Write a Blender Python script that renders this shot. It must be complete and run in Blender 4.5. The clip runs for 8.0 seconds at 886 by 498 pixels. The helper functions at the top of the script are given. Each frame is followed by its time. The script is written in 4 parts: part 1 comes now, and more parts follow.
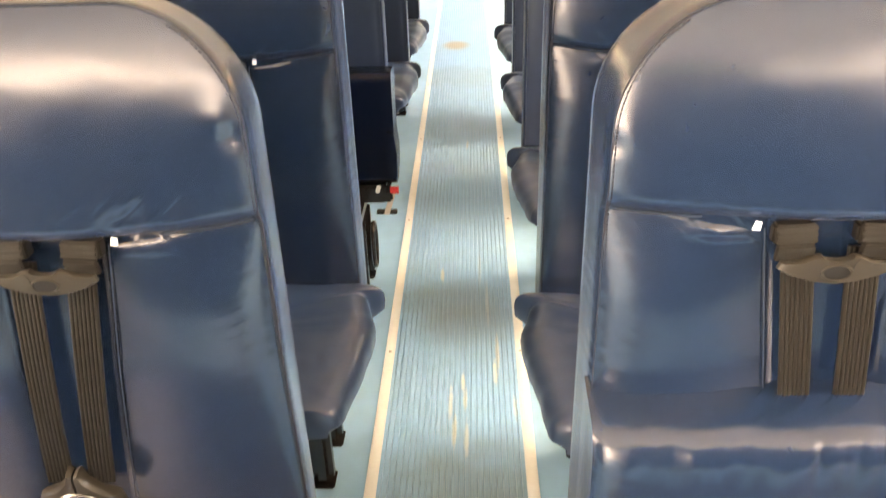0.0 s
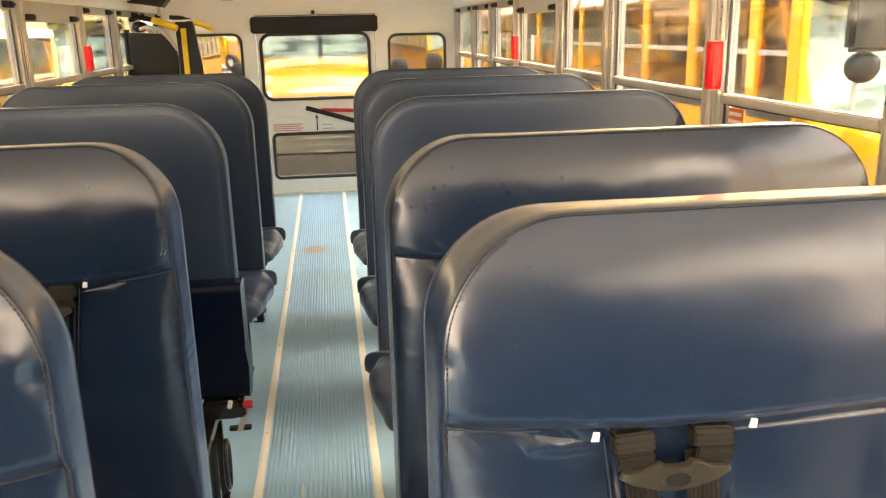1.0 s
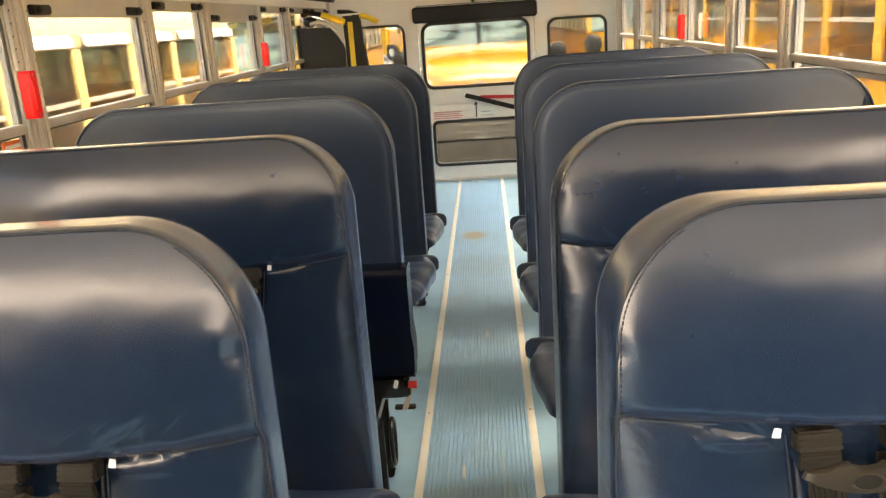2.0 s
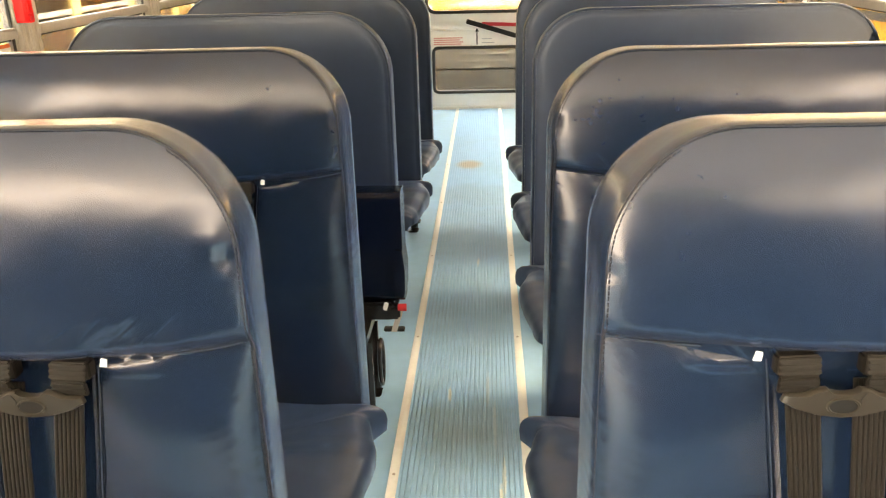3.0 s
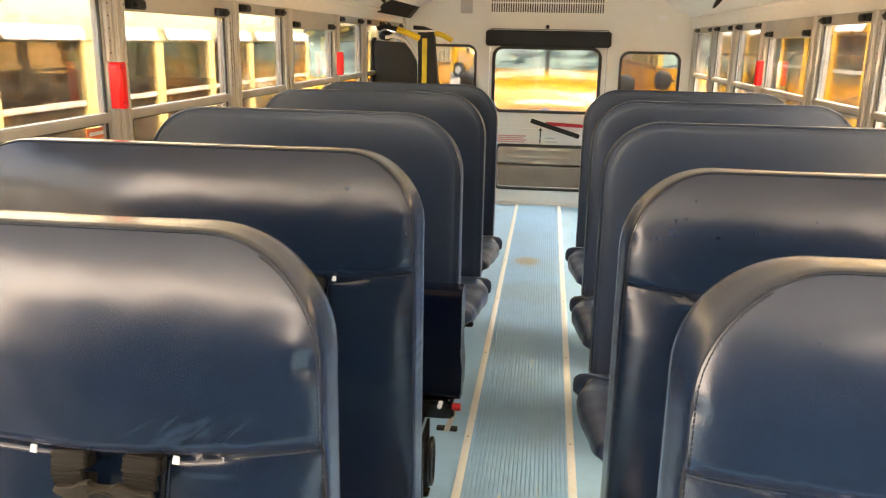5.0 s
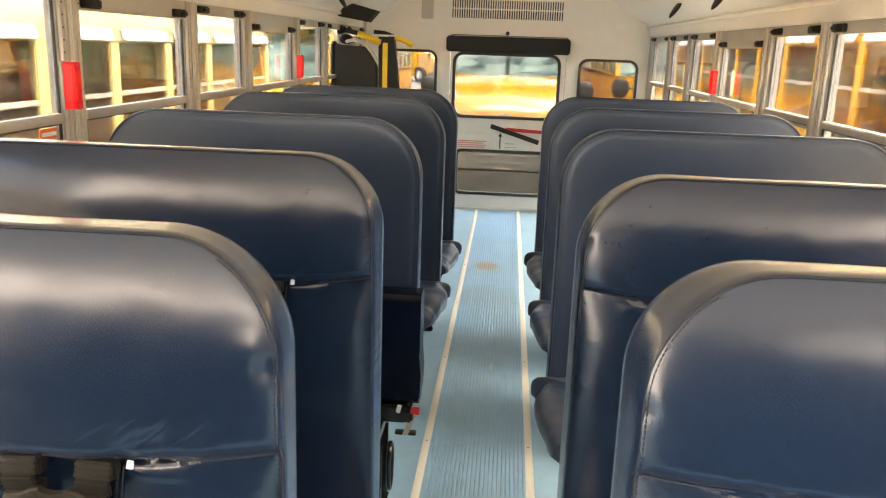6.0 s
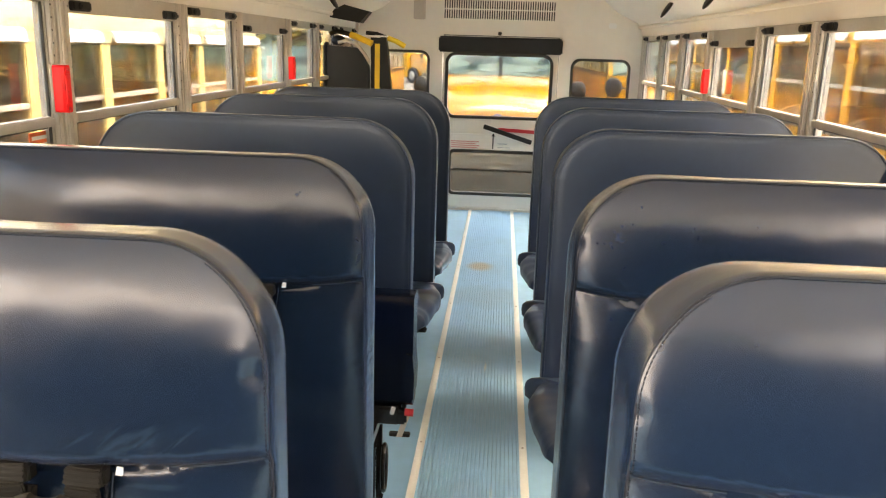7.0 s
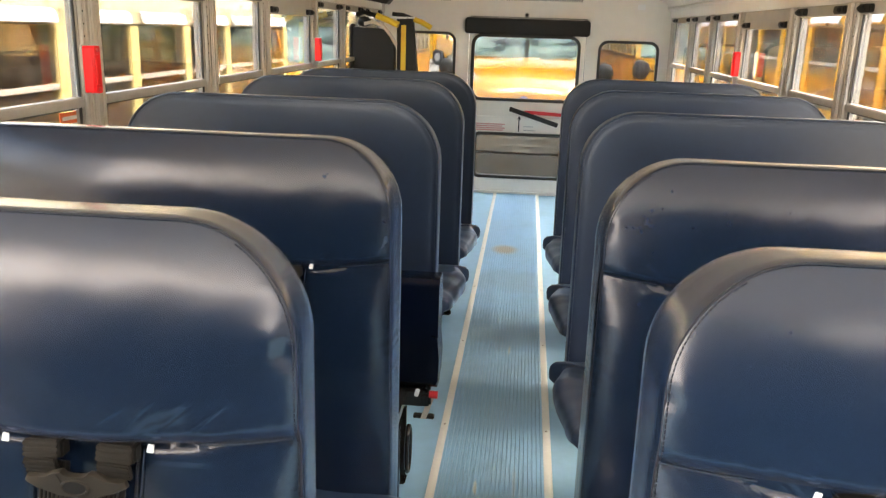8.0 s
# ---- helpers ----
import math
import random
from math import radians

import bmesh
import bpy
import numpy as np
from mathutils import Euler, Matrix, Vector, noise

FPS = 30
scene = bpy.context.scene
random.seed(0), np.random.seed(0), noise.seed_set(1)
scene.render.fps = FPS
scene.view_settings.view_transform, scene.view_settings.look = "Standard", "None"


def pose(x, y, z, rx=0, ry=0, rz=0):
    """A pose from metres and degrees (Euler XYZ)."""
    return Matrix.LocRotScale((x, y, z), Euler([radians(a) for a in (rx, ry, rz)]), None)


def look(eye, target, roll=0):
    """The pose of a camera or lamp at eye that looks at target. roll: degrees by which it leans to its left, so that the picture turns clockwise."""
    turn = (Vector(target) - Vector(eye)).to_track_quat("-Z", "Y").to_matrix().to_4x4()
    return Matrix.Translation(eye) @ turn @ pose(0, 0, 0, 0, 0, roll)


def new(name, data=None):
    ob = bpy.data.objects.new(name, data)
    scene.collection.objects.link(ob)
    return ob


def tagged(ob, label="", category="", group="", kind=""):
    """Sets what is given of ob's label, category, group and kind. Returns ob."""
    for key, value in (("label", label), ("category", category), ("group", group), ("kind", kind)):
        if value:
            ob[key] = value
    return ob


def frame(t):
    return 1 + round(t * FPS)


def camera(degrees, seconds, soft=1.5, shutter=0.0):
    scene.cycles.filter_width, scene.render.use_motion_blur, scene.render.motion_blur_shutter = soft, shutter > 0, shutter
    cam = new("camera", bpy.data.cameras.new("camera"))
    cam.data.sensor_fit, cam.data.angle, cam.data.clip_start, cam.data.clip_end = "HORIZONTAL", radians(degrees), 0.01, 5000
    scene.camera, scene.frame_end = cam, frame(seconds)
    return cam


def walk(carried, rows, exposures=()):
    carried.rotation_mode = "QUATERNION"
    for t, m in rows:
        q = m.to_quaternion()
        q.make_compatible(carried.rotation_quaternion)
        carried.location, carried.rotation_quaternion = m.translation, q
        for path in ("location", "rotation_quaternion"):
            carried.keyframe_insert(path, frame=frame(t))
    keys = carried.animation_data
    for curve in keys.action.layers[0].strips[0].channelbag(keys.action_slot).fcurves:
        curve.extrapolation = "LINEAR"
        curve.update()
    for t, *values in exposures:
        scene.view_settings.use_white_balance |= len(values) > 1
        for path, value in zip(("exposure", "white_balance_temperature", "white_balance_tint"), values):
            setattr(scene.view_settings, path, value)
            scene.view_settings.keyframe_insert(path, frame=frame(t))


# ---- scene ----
import collections

cam = camera(57.3, 8.0, soft=1.2, shutter=0.4)
PATH = [
    (0, (0.054, 0.352, 1.282), (-0.023, 2.105, 0.321), -1.9),
    (0.2, (0.059, 0.359, 1.285), (0.003, 2.151, 0.399), -2.1),
    (0.5, (0.067, 0.373, 1.287), (0.129, 2.247, 0.588), -1.4),
    (0.7, (0.076, 0.377, 1.295), (0.217, 2.275, 0.679), -0.9),
    (1, (0.094, 0.384, 1.297), (0.352, 2.296, 0.771), -1.3),
    (1.2, (0.097, 0.379, 1.304), (0.291, 2.298, 0.776), -3.4),
    (1.5, (0.087, 0.373, 1.307), (0.115, 2.304, 0.785), -4.9),
    (1.7, (0.077, 0.374, 1.307), (-0.011, 2.303, 0.784), -5.1),
    (2.8, (0.076, 0.364, 1.286), (-0.041, 2.244, 0.614), -2.2),
    (3, (0.076, 0.367, 1.287), (-0.037, 2.235, 0.582), -1.6),
    (3.5, (0.059, 0.367, 1.291), (-0.126, 2.23, 0.588), -1.5),
    (3.7, (0.046, 0.371, 1.306), (-0.201, 2.242, 0.646), -2.0),
    (4, (0.034, 0.371, 1.314), (-0.278, 2.256, 0.725), -2.1),
    (4.5, (0.036, 0.368, 1.316), (-0.265, 2.276, 0.795), -0.6),
    (4.7, (0.039, 0.37, 1.317), (-0.236, 2.285, 0.808), 0.2),
    (5.8, (0.044, 0.366, 1.322), (-0.116, 2.299, 0.836), 1.9),
    (6, (0.045, 0.363, 1.319), (-0.097, 2.298, 0.835), 2.0),
    (6.5, (0.049, 0.366, 1.317), (-0.075, 2.301, 0.829), 1.8),
    (7, (0.049, 0.367, 1.321), (-0.079, 2.303, 0.838), 1.7),
    (7.5, (0.043, 0.369, 1.321), (-0.111, 2.304, 0.841), 1.5),
    (8, (0.043, 0.37, 1.32), (-0.141, 2.291, 0.794), 1.8),
]
walk(cam, [(t, look(eye, target, roll)) for t, eye, target, roll in PATH], exposures=[(0.0, 6.95, 9000, 16), (0.5, 6.76, 8900, 14), (1.0, 6.22, 9100, 10), (1.7, 6.0, 8600, 10), (3.0, 6.5, 8800, 10), (3.6, 6.58, 8800, 10), (4.2, 6.34, 8800, 12), (4.7, 6.14, 8600, 12), (5.5, 6.04, 8000, 11), (7.2, 5.98, 7600, 10), (8.0, 5.9, 7050, 10)])

# ---- world and light ----
world = bpy.data.worlds.new("sky")
scene.world = world
world.use_nodes = True
wn = world.node_tree
sky = wn.nodes.new("ShaderNodeTexSky")
sky.sky_type, sky.sun_disc = "NISHITA", False
sky.sun_elevation, sky.sun_rotation = radians(62), radians(70)
sky.dust_density, sky.ozone_density, sky.air_density = 4.0, 1.0, 1.0
wn.links.new(sky.outputs[0], wn.nodes["Background"].inputs[0])
wn.nodes["Background"].inputs[1].default_value = 0.125
sun_data = bpy.data.lights.new("sun", "SUN")
sun_data.energy, sun_data.angle, sun_data.color = 0.4, radians(25), (1.0, 0.95, 0.86)
sun = new("sun", sun_data)
sun.matrix_world = look((0.5, -8, 20), (0, 0, 0))


def fill_lamp(name, eye, target, wide, high, watts, tone):
    """An added area lamp that stands in for light from a window."""
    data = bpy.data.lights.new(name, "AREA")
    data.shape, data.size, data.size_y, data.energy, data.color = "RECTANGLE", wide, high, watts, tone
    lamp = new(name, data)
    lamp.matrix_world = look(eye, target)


DAYLIGHT, SKYLIGHT, WARM_FILL = (1.0, 0.9, 0.82), (0.98, 0.95, 0.93), (1.0, 0.78, 0.5)
# added lamp before the solid front wall, where a windshield would be
fill_lamp("front_fill", (-0.62, -1.86, 0.93), (-0.5, 5, 0.75), 0.96, 1.5, 0.95, SKYLIGHT)
# added lamps inside the side windows near the camera, uneven to suit seat highlights
for bay, left, right in ((-1.335, 0.26, 0.06), (-0.59, 0.26, 0.08), (0.135, 0.2, 0.1), (0.85, 0.18, 0.14)):
    fill_lamp("side_fill", (-1.09, bay, 1.13), (0, bay, 1.05), 0.62, 0.62, left, DAYLIGHT)
    fill_lamp("side_fill", (1.09, bay, 1.13), (0, bay, 1.05), 0.62, 0.62, right, DAYLIGHT)
# long added lamps inside the windows, warm as off the buses, lift ceiling and rims
for s, watts in ((-1, 0.15), (1, 0.34)):
    fill_lamp("side_fill", (s * 1.09, 3.2, 1.13), (0, 3.2, 1.5), 3.9, 0.62, watts, WARM_FILL)


# ---- materials ----
def material(name, base, rough=0.5, metal=0.0, vary=0.12, grain=0.0, grain_size=0.004, soil=0.0, soil_size=0.3, soil_color=(0.1, 0.08, 0.06), spec=0.5, coat=0.0, second=None, bump=0.3, rvar=0.08):
    """Painted, moulded or woven surface: colour drifting at two scales, stains, a bumpy grain."""
    m = bpy.data.materials.new(name)
    m.use_nodes = True
    n, l = m.node_tree.nodes, m.node_tree.links
    b = n["Principled BSDF"]
    b.inputs["Metallic"].default_value = metal
    b.inputs["Specular IOR Level"].default_value = spec
    b.inputs["Coat Weight"].default_value = coat
    tc = n.new("ShaderNodeTexCoord")
    big = n.new("ShaderNodeTexNoise")
    big.inputs["Scale"].default_value, big.inputs["Detail"].default_value = 1 / soil_size, 6
    small = n.new("ShaderNodeTexNoise")
    small.inputs["Scale"].default_value, small.inputs["Detail"].default_value = 9 / soil_size, 4
    for t in (big, small):
        l.new(tc.outputs["Object"], t.inputs["Vector"])
    mix = n.new("ShaderNodeMix")
    mix.data_type = "RGBA"
    mix.inputs["A"].default_value = (*[c * (1 - vary) for c in base], 1)
    mix.inputs["B"].default_value = (*[min(1, c * (1 + vary)) for c in (second or base)], 1)
    l.new(small.outputs["Fac"], mix.inputs["Factor"])
    out = mix.outputs["Result"]
    if soil:
        ramp = n.new("ShaderNodeMapRange")
        ramp.inputs["From Min"].default_value, ramp.inputs["From Max"].default_value = 0.48, 0.75
        ramp.inputs["To Max"].default_value = soil
        l.new(big.outputs["Fac"], ramp.inputs["Value"])
        dirt = n.new("ShaderNodeMix")
        dirt.data_type = "RGBA"
        dirt.inputs["B"].default_value = (*soil_color, 1)
        l.new(ramp.outputs[0], dirt.inputs["Factor"])
        l.new(out, dirt.inputs["A"])
        out = dirt.outputs["Result"]
    l.new(out, b.inputs["Base Color"])
    rr = n.new("ShaderNodeMapRange")
    rr.inputs["To Min"].default_value, rr.inputs["To Max"].default_value = max(0.02, rough - rvar), min(1, rough + rvar)
    l.new(big.outputs["Fac"], rr.inputs["Value"])
    l.new(rr.outputs[0], b.inputs["Roughness"])
    if grain:
        g = n.new("ShaderNodeTexNoise")
        g.inputs["Scale"].default_value, g.inputs["Detail"].default_value = 1 / grain_size, 3
        l.new(tc.outputs["Object"], g.inputs["Vector"])
        bp = n.new("ShaderNodeBump")
        bp.inputs["Strength"].default_value, bp.inputs["Distance"].default_value = bump, grain
        l.new(g.outputs["Fac"], bp.inputs["Height"])
        l.new(bp.outputs[0], b.inputs["Normal"])
    return m


def vinyl(name, base, spec=0.53, coat=0.27, veil=0.1, rough=0.25, wrinkles=False, shine=(1.0, 0.87, 0.83)):
    """Upholstery vinyl: pebbled grain over soft creases, half-gloss."""
    m = material(name, base, rough=rough, rvar=0.008, vary=0.1, soil_size=0.22, soil_color=tuple(c * 1.5 + 0.008 for c in base), spec=spec)
    n, l = m.node_tree.nodes, m.node_tree.links
    b, tc = n["Principled BSDF"], n["Texture Coordinate"]
    b.inputs["Specular Tint"].default_value = (*shine, 1)
    # the warm sheen stands in for bright light reflected along the seat rims
    b.inputs["Sheen Weight"].default_value, b.inputs["Sheen Roughness"].default_value, b.inputs["Sheen Tint"].default_value = veil, 0.3, (1.0, 0.76, 0.5, 1)
    b.inputs["Coat Weight"].default_value, b.inputs["Coat Roughness"].default_value, b.inputs["Coat IOR"].default_value = coat, 0.23, 1.5
    grain = n.new("ShaderNodeTexVoronoi")
    grain.inputs["Scale"].default_value = 330
    fold = n.new("ShaderNodeTexNoise")
    fold.inputs["Scale"].default_value, fold.inputs["Detail"].default_value, fold.inputs["Distortion"].default_value = 14, 3, 0.6
    for t in (grain, fold):
        l.new(tc.outputs["Object"], t.inputs["Vector"])
    b1, b2 = n.new("ShaderNodeBump"), n.new("ShaderNodeBump")
    b1.inputs["Strength"].default_value, b1.inputs["Distance"].default_value = 0.08, 0.005
    b2.inputs["Strength"].default_value, b2.inputs["Distance"].default_value = 0.055, 0.0009
    l.new(fold.outputs["Fac"], b1.inputs["Height"])
    l.new(grain.outputs["Distance"], b2.inputs["Height"])
    if wrinkles:
        # the hide is drawn into fine folds over the cross seam and along the aisle edge
        def calc(kind, a, c=None):
            node = n.new("ShaderNodeMath")
            node.operation = kind
            for socket, v in zip(node.inputs, (a, c)):
                if hasattr(v, "node"):
                    l.new(v, socket)
                elif v is not None:
                    socket.default_value = v
            return node.outputs[0]

        def patch(x, z, x_size, z_size):
            px, pz = calc("DIVIDE", calc("SUBTRACT", ax, x), x_size), calc("DIVIDE", calc("SUBTRACT", z_out, z), z_size)
            far = calc("ADD", calc("MULTIPLY", px, px), calc("MULTIPLY", pz, pz))
            return calc("POWER", 2.718, calc("MULTIPLY", far, -1.0))

        def ripples(across, along):
            at, tex = n.new("ShaderNodeCombineXYZ"), n.new("ShaderNodeTexNoise")
            l.new(across, at.inputs[0])
            l.new(along, at.inputs[1])
            tex.inputs["Scale"].default_value, tex.inputs["Detail"].default_value, tex.inputs["Distortion"].default_value = 1.0, 1.5, 0.3
            l.new(at.outputs[0], tex.inputs["Vector"])
            return tex.outputs["Fac"]

        sep = n.new("ShaderNodeSeparateXYZ")
        l.new(tc.outputs["Object"], sep.inputs[0])
        ax, z_out = calc("ABSOLUTE", sep.outputs[0]), sep.outputs[2]
        slant = ripples(calc("MULTIPLY", calc("ADD", ax, z_out), 40.0), calc("MULTIPLY", calc("SUBTRACT", z_out, ax), 9.0))
        level = ripples(calc("MULTIPLY", calc("ADD", z_out, calc("MULTIPLY", ax, 0.4)), 48.0), calc("MULTIPLY", ax, 11.0))
        height = calc("ADD", calc("MULTIPLY", slant, patch(0.13, 0.915, 0.085, 0.032)), calc("MULTIPLY", calc("MULTIPLY", level, patch(0.02, 0.72, 0.035, 0.15)), 0.6))
        b3 = n.new("ShaderNodeBump")
        b3.inputs["Strength"].default_value, b3.inputs["Distance"].default_value = 1.0, 0.0034
        l.new(height, b3.inputs["Height"])
        l.new(b3.outputs[0], b1.inputs["Normal"])
    l.new(b1.outputs[0], b2.inputs["Normal"])
    l.new(b2.outputs[0], b.inputs["Normal"])
    l.new(b1.outputs[0], b.inputs["Coat Normal"])
    return m


def glass(name, tint, veil=0.04, gloss_least=0.04, film_color=(0.6, 0.56, 0.5)):
    """A thin pane: clear with a tint, Fresnel gloss and a dusty film."""
    m = bpy.data.materials.new(name)
    m.use_nodes = True
    n, l = m.node_tree.nodes, m.node_tree.links
    n.remove(n["Principled BSDF"])
    clear, gloss, film = n.new("ShaderNodeBsdfTransparent"), n.new("ShaderNodeBsdfGlossy"), n.new("ShaderNodeBsdfDiffuse")
    clear.inputs[0].default_value = (*tint, 1)
    gloss.inputs["Roughness"].default_value = 0.03
    film.inputs[0].default_value = (*film_color, 1)
    lw_node, power, fr = n.new("ShaderNodeLayerWeight"), n.new("ShaderNodeMath"), n.new("ShaderNodeMapRange")
    lw_node.inputs["Blend"].default_value = 0.5
    power.operation, power.inputs[1].default_value = "POWER", 5.0
    l.new(lw_node.outputs["Facing"], power.inputs[0])
    l.new(power.outputs[0], fr.inputs["Value"])
    fr.inputs["To Min"].default_value, fr.inputs["To Max"].default_value = gloss_least, 0.9
    noise_tex, ramp = n.new("ShaderNodeTexNoise"), n.new("ShaderNodeMapRange")
    noise_tex.inputs["Scale"].default_value, noise_tex.inputs["Detail"].default_value = 5, 6
    ramp.inputs["From Min"].default_value, ramp.inputs["From Max"].default_value, ramp.inputs["To Max"].default_value = 0.35, 0.8, veil * 2
    l.new(noise_tex.outputs["Fac"], ramp.inputs["Value"])
    a, c = n.new("ShaderNodeMixShader"), n.new("ShaderNodeMixShader")
    l.new(ramp.outputs[0], a.inputs[0])
    l.new(clear.outputs[0], a.inputs[1])
    l.new(film.outputs[0], a.inputs[2])
    l.new(fr.outputs[0], c.inputs[0])
    l.new(a.outputs[0], c.inputs[1])
    l.new(gloss.outputs[0], c.inputs[2])
    l.new(c.outputs[0], n["Material Output"].inputs["Surface"])
    return m


NAVY = vinyl("navy_vinyl", (0.0062, 0.0158, 0.037), spec=0.42, coat=0.7, veil=0.05, wrinkles=True)
NAVY_PLAIN = vinyl("charcoal_navy_vinyl", (0.016, 0.0275, 0.056), 0.45, 0.15, 0.0, 0.38, shine=(0.88, 0.94, 1.0))
# lighter copy for cushions: ceiling light on their tops is put into the colour
NAVY_LIT = vinyl("lit_navy_vinyl", (0.022, 0.04, 0.078), 0.5, 0.4, 0.0, 0.32)
# darker, duller copy: shade on the folded, down-facing cushion is put into the colour
NAVY_SHADED = vinyl("shaded_navy_vinyl", (0.002, 0.005, 0.014), 0.2, 0.0, 0.0)
FLOOR_BLUE = material("blue_rubber", (0.31, 0.55, 0.75), rough=0.44, spec=0.3, vary=0.1, soil=0.35, soil_size=0.5, soil_color=(0.25, 0.37, 0.41), grain=0.0006, grain_size=0.003)
CREAM = material("cream_trim", (0.88, 0.87, 0.82), rough=0.45, vary=0.06, soil=0.18, soil_size=0.12, soil_color=(0.62, 0.54, 0.43))
WALL = material("painted_steel_white", (0.78, 0.745, 0.68), rough=0.42, vary=0.04, soil=0.12, soil_size=0.5, soil_color=(0.5, 0.47, 0.42), grain=0.0005, grain_size=0.01)
CEILING = material("painted_steel_ceiling", (0.86, 0.83, 0.76), rough=0.34, vary=0.03, soil=0.1, soil_size=0.6, soil_color=(0.6, 0.56, 0.5))
ALU = material("window_aluminium", (0.46, 0.43, 0.385), rough=0.45, metal=0.25, vary=0.1, soil=0.3, soil_size=0.08, soil_color=(0.35, 0.32, 0.28))
POST = material("post_grey_paint", (0.5, 0.45, 0.395), rough=0.45, vary=0.06, soil=0.25, soil_size=0.2, soil_color=(0.33, 0.29, 0.24))
BLACK = material("black_plastic", (0.011, 0.0105, 0.01), rough=0.5, spec=0.3, vary=0.2, grain=0.0003, grain_size=0.002)
BLACK_GLOSS = material("black_enamel", (0.015, 0.013, 0.012), rough=0.2, vary=0.2)
RUBBER = material("black_rubber", (0.025, 0.024, 0.022), rough=0.6, vary=0.2)
GREY_DARK = material("dark_grey_padding", (0.016, 0.015, 0.013), rough=0.55, spec=0.35, vary=0.15, grain=0.001, grain_size=0.006)
GRILLE = material("grey_grille", (0.13, 0.125, 0.1), rough=0.5, vary=0.15, soil=0.4, soil_size=0.3, soil_color=(0.2, 0.19, 0.15))
BADGE_BLUE = material("blue_badge", (0.05, 0.16, 0.5), rough=0.3, vary=0.05)
BUMPER = material("dusty_bumper_paint", (0.075, 0.072, 0.058), rough=0.55, vary=0.15, soil=0.4, soil_size=0.25, soil_color=(0.14, 0.13, 0.1))
VENT_GREY = material("grey_vent_plastic", (0.36, 0.35, 0.29), rough=0.5, vary=0.15)
GREY_LIGHT = material("grey_trim", (0.2, 0.19, 0.17), rough=0.4, vary=0.1)
YELLOW_PAD = material("yellow_foam", (0.75, 0.5, 0.03), rough=0.5, vary=0.08, soil=0.2, soil_size=0.1)
RED = material("red_plastic", (0.78, 0.006, 0.012), rough=0.3, vary=0.06, spec=0.3)
RED_PAINT = material("red_paint", (0.55, 0.02, 0.03), rough=0.4, vary=0.1)
WEB = material("belt_webbing", (0.0098, 0.0075, 0.0052), rough=0.75, spec=0.3, vary=0.18, grain=0.0008, grain_size=0.0015)
CLIP = material("taupe_plastic", (0.027, 0.0225, 0.017), rough=0.4, spec=0.4, vary=0.1)
STEEL = material("bright_steel", (0.7, 0.68, 0.65), rough=0.25, metal=1.0, vary=0.1)
WHITE = material("white_label", (0.8, 0.8, 0.78), rough=0.5, vary=0.04)
PALE_THREAD = material("pale_thread", (0.03, 0.037, 0.05), rough=0.7, vary=0.3, spec=0.2)
THREAD = material("black_thread", (0.01, 0.012, 0.02), rough=0.8, vary=0.2)
PINK_INK = material("faded_red_ink", (0.62, 0.3, 0.28), rough=0.6, vary=0.1)
GREY_INK = material("grey_ink", (0.36, 0.36, 0.36), rough=0.6, vary=0.1)
BUS_YELLOW = material("school_bus_yellow", (0.76, 0.36, 0.018), rough=0.42, spec=0.3, vary=0.05, soil=0.2, soil_size=0.8, soil_color=(0.56, 0.26, 0.03), coat=0.1)
HOOD = material("waxed_yellow_paint", (0.58, 0.25, 0.012), rough=0.22, vary=0.04, coat=1.0)
HOOD.node_tree.nodes["Principled BSDF"].inputs["Coat IOR"].default_value = 1.6
# bus yellow made paler: the glare on the pillars is put into the colour
BUS_LIT = material("lit_yellow_paint", (0.56, 0.45, 0.18), rough=0.35, vary=0.05, soil=0.2, soil_size=0.8, soil_color=(0.7, 0.5, 0.2))
BUS_ROOF = material("cream_roof_paint", (0.37, 0.32, 0.175), rough=0.4, vary=0.04, soil=0.15, soil_size=0.9, soil_color=(0.44, 0.38, 0.25))
# tan insides stand in for the yellow reflections in the bus windows
BUS_AMBER = material("amber_interior", (0.4, 0.26, 0.1), rough=0.7, vary=0.2)
ASPHALT = material("worn_asphalt", (0.16, 0.15, 0.135), rough=0.85, vary=0.15, soil=0.5, soil_size=1.4, soil_color=(0.09, 0.08, 0.065), grain=0.004, grain_size=0.02)
PANE = glass("window_glass", (0.44, 0.43, 0.405))
PANE_REAR = glass("rear_glass", (0.31, 0.31, 0.297), 0.03, 0.015)
# the amber tint adds to those painted reflections
PANE_TINT = glass("tinted_glass", (0.76, 0.66, 0.49), 0.02)
# the dense teal film paints the sky's reflection on the windshield
PANE_GREEN = glass("windshield_glass", (0.5, 0.66, 0.58), 0.8, 0.06, (0.36, 0.48, 0.41))


# ---- building helpers ----
def part(name, bm, mat, parent=None, label="", smooth=True):
    bm.normal_update()
    me = bpy.data.meshes.new(name)
    bm.to_mesh(me)
    bm.free()
    me.materials.append(mat)
    if smooth:
        me.shade_smooth()
        me.set_sharp_from_angle(angle=radians(40))
    ob = new(name, me)
    if parent:
        ob.parent = parent
    if label:
        tagged(ob, label)
    return ob


def thing(name, x, y, z, label, category, group="", kind=""):
    ob = new(name)
    ob.empty_display_size = 0.1
    ob.matrix_basis = Matrix.Translation((x, y, z))
    return tagged(ob, label, category, group, kind)


